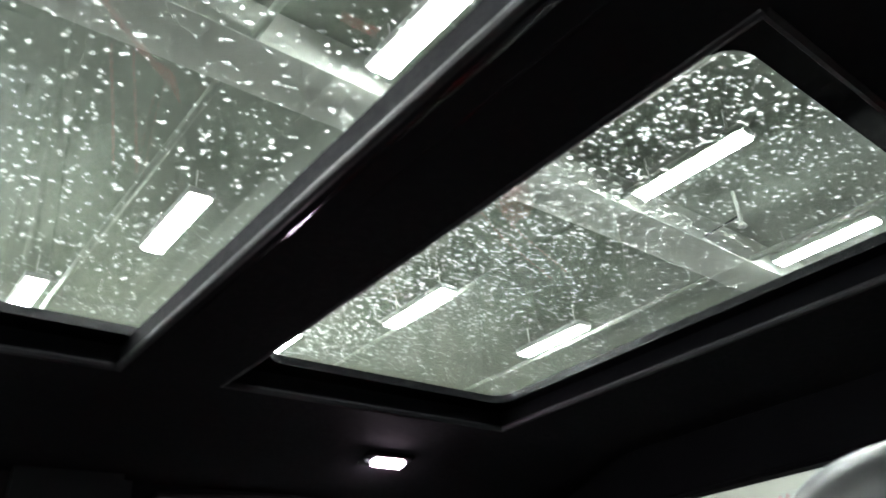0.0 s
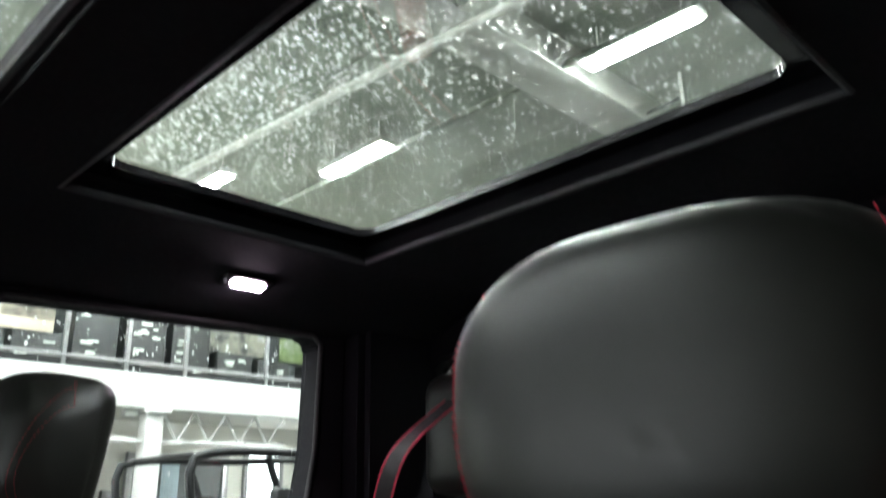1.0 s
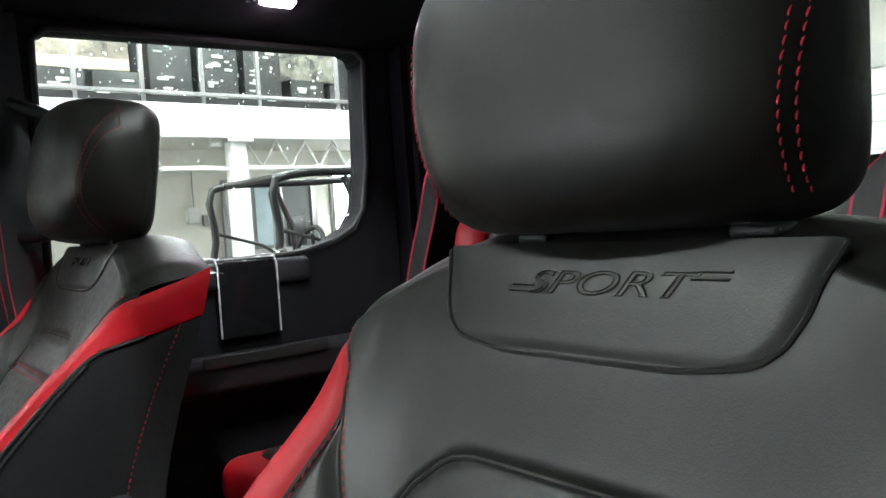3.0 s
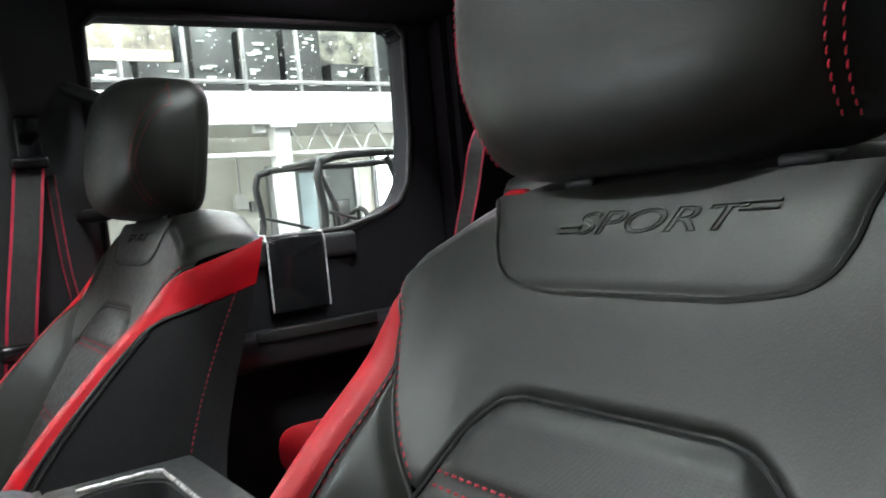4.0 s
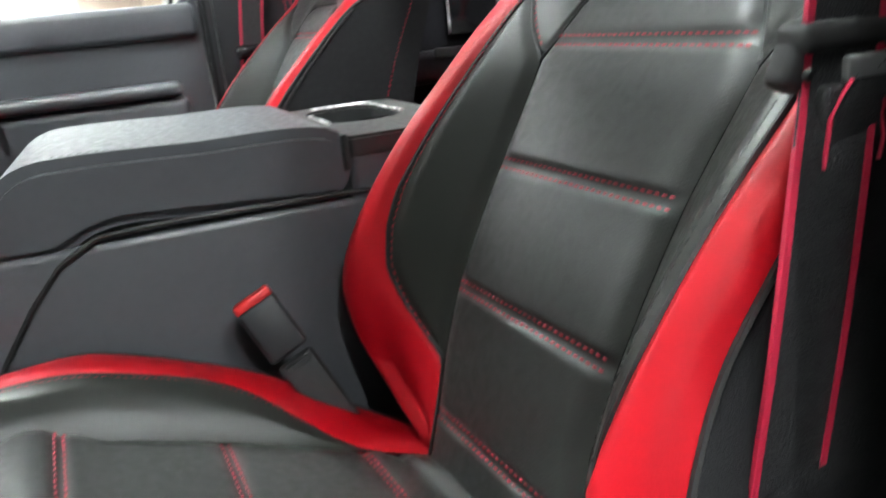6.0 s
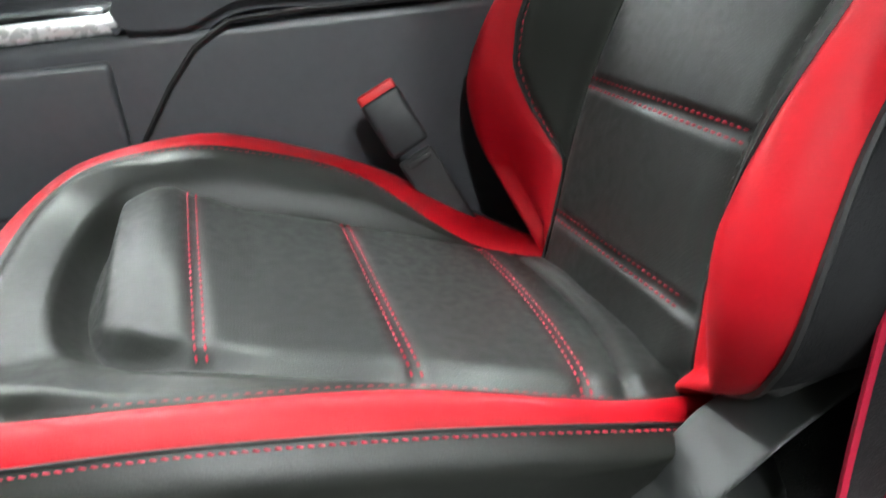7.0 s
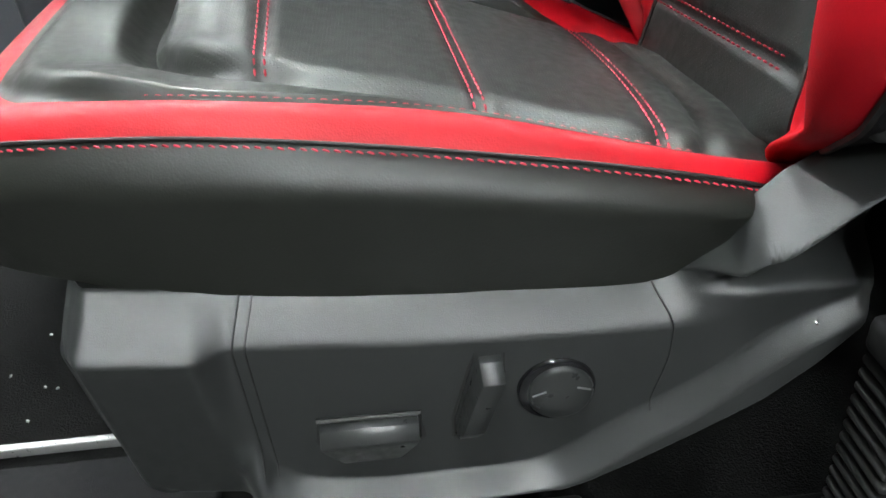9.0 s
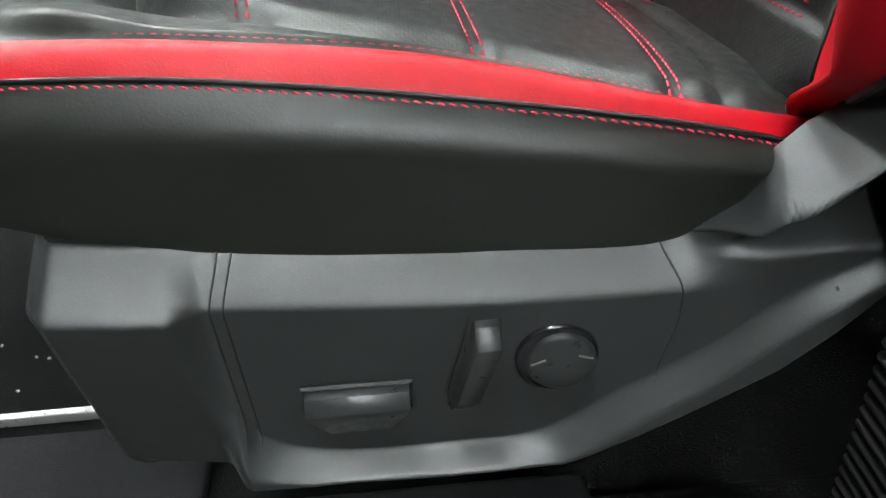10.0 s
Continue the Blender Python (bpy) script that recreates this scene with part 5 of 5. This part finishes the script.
box = thing("wall_box", "small pale electrical boxes on the wall", "electrical box", (-10.98, 4.98, 1.12))
part("box_body", rounded_box((-0.02, -0.14, 0.0), (0.10, 0.06, 0.24), 0.01), WHITE_PAINT, box)
part("box_cover", rounded_box((-0.02, 0.12, -0.05), (0.08, 0.26, 0.12), 0.01), SATIN, box)
part("conduit", tube([(0.03, -0.02, 0.24), (0.03, -0.02, 0.9)], 0.012, 6), SATIN, box)

for y in (4.352, -1.8, 10.5):
    col = thing("column", "slim white steel column under the mezzanine", "column", (-7.9, y, GZ), group="mezzanine columns", kind="structure")
    part("shaft", rounded_box((-0.10, -0.10, 0.0), (0.10, 0.10, 2.84), 0.012), WHITE_PAINT, col)
    part("cap_plate", rounded_box((-0.16, -0.16, 2.78), (0.16, 0.16, 2.83), 0.004), WHITE_PAINT, col)
    # web joist running back from the column head
    part("joist_chord", rounded_box((-0.05, 0.10, 2.46), (0.05, 1.75, 2.51), 0.006), WHITE_PAINT, col)
    part("joist_chord", rounded_box((-0.05, -0.9, 2.46), (0.05, -0.10, 2.51), 0.006), WHITE_PAINT, col)
    for k in range(8):
        a, b = 0.12 + 0.2 * k, 0.12 + 0.2 * (k + 1)
        part("joist_web", tube([(0, a, 2.49 if k % 2 else 2.82), (0, b, 2.82 if k % 2 else 2.49)], 0.016, 6), WHITE_PAINT, col)
spot = thing("security_lamp", "small white lamp under the mezzanine edge", "lamp", (-7.9, 4.12, 1.99))
part("lamp_head", rounded_box((-0.05, -0.09, -0.06), (0.05, 0.05, 0.035), 0.01), WHITE_PAINT, spot)

bd = thing("door_3", "closed beige panel door in the showroom wall", "door", (-11.0, 0.25, GZ), kind="structure")
part("leaf", rounded_box((-0.03, -0.9, 0.0), (0.05, 0.88, 2.45), 0.01), BEIGE, bd)
part("vision_panel", rounded_box((0.045, -0.2, 1.95), (0.056, 0.62, 2.28), 0.01), surface("brown_panel", (0.36, 0.27, 0.22), 0.5), bd)
part("pull", tube([(0.09, 0.72, 1.55), (0.09, 0.72, 1.95)], 0.015, 8), SATIN, bd)
part("door_frame", rounded_box((-0.03, 0.88, 0.0), (0.04, 0.98, 2.5), 0.008), WHITE_PAINT, bd)

# roller door behind the truck
rd = thing("door_4", "white sectional roller door behind the truck", "roller door", (-3.0, 15.98, GZ), kind="structure")
for k in range(9):
    part("door_slat", rounded_box((-4.5, -0.06, 0.02 + 0.5 * k), (4.5, 0.0, 0.50 + 0.5 * k), 0.02), WHITE_PAINT, rd)

# glazed shop front ahead of the truck, out of view, added for front-left light
front = thing("window_5", "unseen glazed shop front added to light the cab from the front", "shop front", (0, 0, 0), kind="structure")
part("front_wall", plate([(-16, GZ), (14, GZ), (14, CZ + 0.4), (-16, CZ + 0.4)], [[(-9.5, -0.5), (-1.5, -0.5), (-1.5, 3.3), (-9.5, 3.3)]], -12.2, -12.0, "y"), WALL_PAINT, front)
for x in np.arange(-9.5, -1.4, 1.6):
    part("mullion", rounded_box((x - 0.04, -12.15, -0.5), (x + 0.04, -12.02, 3.3), 0.006), SATIN, front)
# glowing panel added as the source of that front light
sky = part("backdrop", rounded_box((-11, -12.6, -0.8), (-0.8, -12.55, 3.8), 0), DAYLIGHT)
tagged(sky, "glowing backdrop added behind the unseen shop front", "sky", kind="structure")


# off-road buggy parked beside the truck
def buggy():
    ob = thing("off_road_buggy", "black side-by-side off-road buggy with a tube roll cage", "off-road buggy", (-3.9, 3.9, GZ))
    for x in (0.42, -0.55):
        part("cage_tube", tube(curve_points([(x, -1.55, 0.95), (x, -1.30, 1.60), (x, -1.315, 1.95), (x, -1.19, 2.045), (x, -0.6, 2.06), (x, 0.9, 2.05), (x, 1.15, 1.5), (x, 1.2, 0.9)], 50), 0.026, 10), DARK_STEEL, ob)
        part("cage_tube", tube([(x, -0.82, 2.03), (x, -0.70, 1.75), (x, -0.62, 1.0)], 0.022, 10), DARK_STEEL, ob)
        part("cage_brace", tube([(x, -1.29, 1.72), (x, -0.95, 1.62), (x, -0.60, 1.40)], 0.012, 8), DARK_STEEL, ob)
    for y, z in ((-1.19, 2.045), (0.9, 2.05)):
        part("cage_crossbar", tube([(0.42, y, z), (-0.55, y, z)], 0.022, 10), DARK_STEEL, ob)
    part("body_tub", rounded_box((-0.70, -1.75, 0.35), (0.60, 1.3, 0.95), 0.10, 4), DARK_STEEL, ob)
    part("bonnet", rounded_box((-0.60, -2.0, 0.80), (0.50, -1.25, 1.20), 0.09, 4), DARK_STEEL, ob)
    part("dashboard", rounded_box((-0.55, -1.35, 1.15), (0.42, -1.05, 1.55), 0.06, 3), DARK_STEEL, ob)
    for x in (-0.30, 0.20):
        part("bucket_seat", rounded_box((x - 0.22, -0.45, 0.85), (x + 0.22, -0.25, 1.62), 0.06, 3), RUBBER, ob)
    part("steering_wheel", tube([(0.20 + 0.17 * math.cos(t), -0.98 + 0.05 * math.sin(t), 1.56 + 0.16 * math.sin(t)) for t in np.linspace(0, 2 * math.pi, 24)[:-1]], 0.016, 8, True), RUBBER, ob)
    part("wing_mirror", rounded_box((0.44, -0.82, 1.70), (0.52, -0.70, 1.86), 0.03, 3), DARK_STEEL, ob)
    part("headlamp", rounded_box((0.47, -1.36, 1.56), (0.53, -1.30, 1.61), 0.015), CHROME, ob)
    for x in (-0.78, 0.68):
        for y in (-1.45, 1.0):
            w = part("wheel", moved(tube([(-0.14, 0, 0), (-0.10, 0, 0), (0.10, 0, 0), (0.14, 0, 0)], [0.26, 0.34, 0.34, 0.26], 24), Matrix.Translation((x, y, 0.345))), RUBBER, ob)
            part("rim", moved(tube([(-0.145, 0, 0), (0.145, 0, 0)], 0.17, 20), Matrix.Translation((x, y, 0.345))), SATIN, w)
    return ob


buggy()

# ---------------------------------------------------------------- small things in the cab
gh = thing("grab_handle", "black grab handle on the door pillar", "grab handle")
part("grip", tube(curve_points([(-0.745, 0.755, 1.150), (-0.715, 0.80, 1.125), (-0.685, 0.855, 1.075), (-0.680, 0.865, 1.010), (-0.690, 0.845, 0.955), (-0.715, 0.80, 0.930), (-0.745, 0.755, 0.925)], 40), 0.013, 10), PLASTIC_SOFT, gh)
belt("seat_belt", "second strand of the black passenger belt with red edge", [(-0.728, 0.715, 1.0), (-0.728, 0.722, 0.86), (-0.726, 0.735, 0.70), (-0.726, 0.735, 0.30)], (0.5, 1, 0), 0.014)
rail = thing("floor_rail", "bright metal seat rail on the dark floor", "seat rail")
part("rail_bar", rounded_box((0.364, -0.40, 0.0), (0.374, 0.14, 0.012), 0.002), SATIN, rail)
part("rail_cover", rounded_box((0.400, -0.40, 0.0), (0.54, 0.16, 0.016), 0.006), CLOTH_BLACK, rail)
rr = random.Random(5)
for k in range(9):
    c = thing("crumb", "tiny pale crumb on the dark carpet", "crumb", (rr.uniform(0.16, 0.33), rr.uniform(-0.15, -0.05), 0.0), group="crumbs on the carpet")
    part("speck", moved(rounded_box((-0.0012, -0.0018, 0), (0.0012, 0.0018, 0.002), 0.0005), Matrix.Rotation(rr.uniform(0, 3), 4, "Z")), WHITE_PAINT, c)

# rain drops lying on the glass
WATER, wnt, wb = nodes_of("rain_water_glint")
wnt.nodes.remove(wb)
clear = add(wnt, "ShaderNodeBsdfRefraction", IOR=1.33, Roughness=0.0)
# white translucence stands in for the light that clear drops catch
glint = add(wnt, "ShaderNodeBsdfTranslucent")
glint.inputs["Color"].default_value = (0.95, 0.97, 0.96, 1)
wmix = add(wnt, "ShaderNodeMixShader", Fac=0.96)
wnt.links.new(clear.outputs[0], wmix.inputs[1])
wnt.links.new(glint.outputs[0], wmix.inputs[2])
wnt.links.new(wmix.outputs[0], wnt.nodes["Material Output"].inputs["Surface"])


def drops(name, label, places, frame_m):
    """Domes of water; places give x, y, radius, stretch and turn in the plane of the glass."""
    verts, faces = [], []
    for x, y, r, st, a in places:
        base = len(verts)
        ca, sa = math.cos(a), math.sin(a)
        for ring, h in ((1.0, 0.0), (0.86, 0.18), (0.5, 0.32)):
            for k in range(8):
                t = 2 * math.pi * k / 8
                px, py = r * ring * math.cos(t) * st, r * ring * math.sin(t)
                verts.append(frame_m @ Vector((x + px * ca - py * sa, y + px * sa + py * ca, h * r)))
        verts.append(frame_m @ Vector((x, y, 0.36 * r)))
        for q in (0, 8):
            for k in range(8):
                faces.append((base + q + k, base + q + (k + 1) % 8, base + q + 8 + (k + 1) % 8, base + q + 8 + k))
        for k in range(8):
            faces.append((base + 16 + k, base + 16 + (k + 1) % 8, base + 24))
    ob = new(name, flesh(name, verts, faces, WATER))
    ob.visible_shadow = False
    return tagged(ob, label, "rain drops", kind="stuff")


rr = random.Random(11)
P1, P2 = [], []
for k in range(7200):
    r = rr.uniform(0.0009, 0.0017) * (1.7 if rr.random() < 0.06 else 1.0)
    x, stretch, turn = rr.uniform(GX0, GX1), rr.uniform(1.1, 2.2), rr.gauss(0.9, 0.35)
    if k % 2:
        y = rr.uniform(0.83, 1.35) if rr.random() < 0.45 else 0.83 + abs(rr.gauss(0, 0.16))
        P2.append((x, min(y, 1.35), r, stretch, turn))
    elif k % 3:
        P1.append((x, rr.uniform(0.07, 0.69), r, stretch, turn))
drops("rain_drops", "small rain drops on the rear roof glass", P2, Matrix.Translation((0, 0, 1.4381)))
drops("rain_drops", "small rain drops on the front roof glass", P1, Matrix.Translation((0, 0, 1.4381)))
P3 = []
for k in range(280):
    z = 1.29 - abs(rr.gauss(0, 0.17))
    if z > 0.87:
        P3.append((rr.uniform(0.82, 1.46), z, min(0.0007 + rr.expovariate(1 / 0.0006), 0.003), rr.uniform(1, 1.4), 1.57))
side_m = Matrix(((0, 0, -1, -0.8221), (1, 0, 0, 0), (0, 1, 0, 0), (0, 0, 0, 1)))
drops("rain_drops", "small rain drops on the rear door window", P3, side_m)
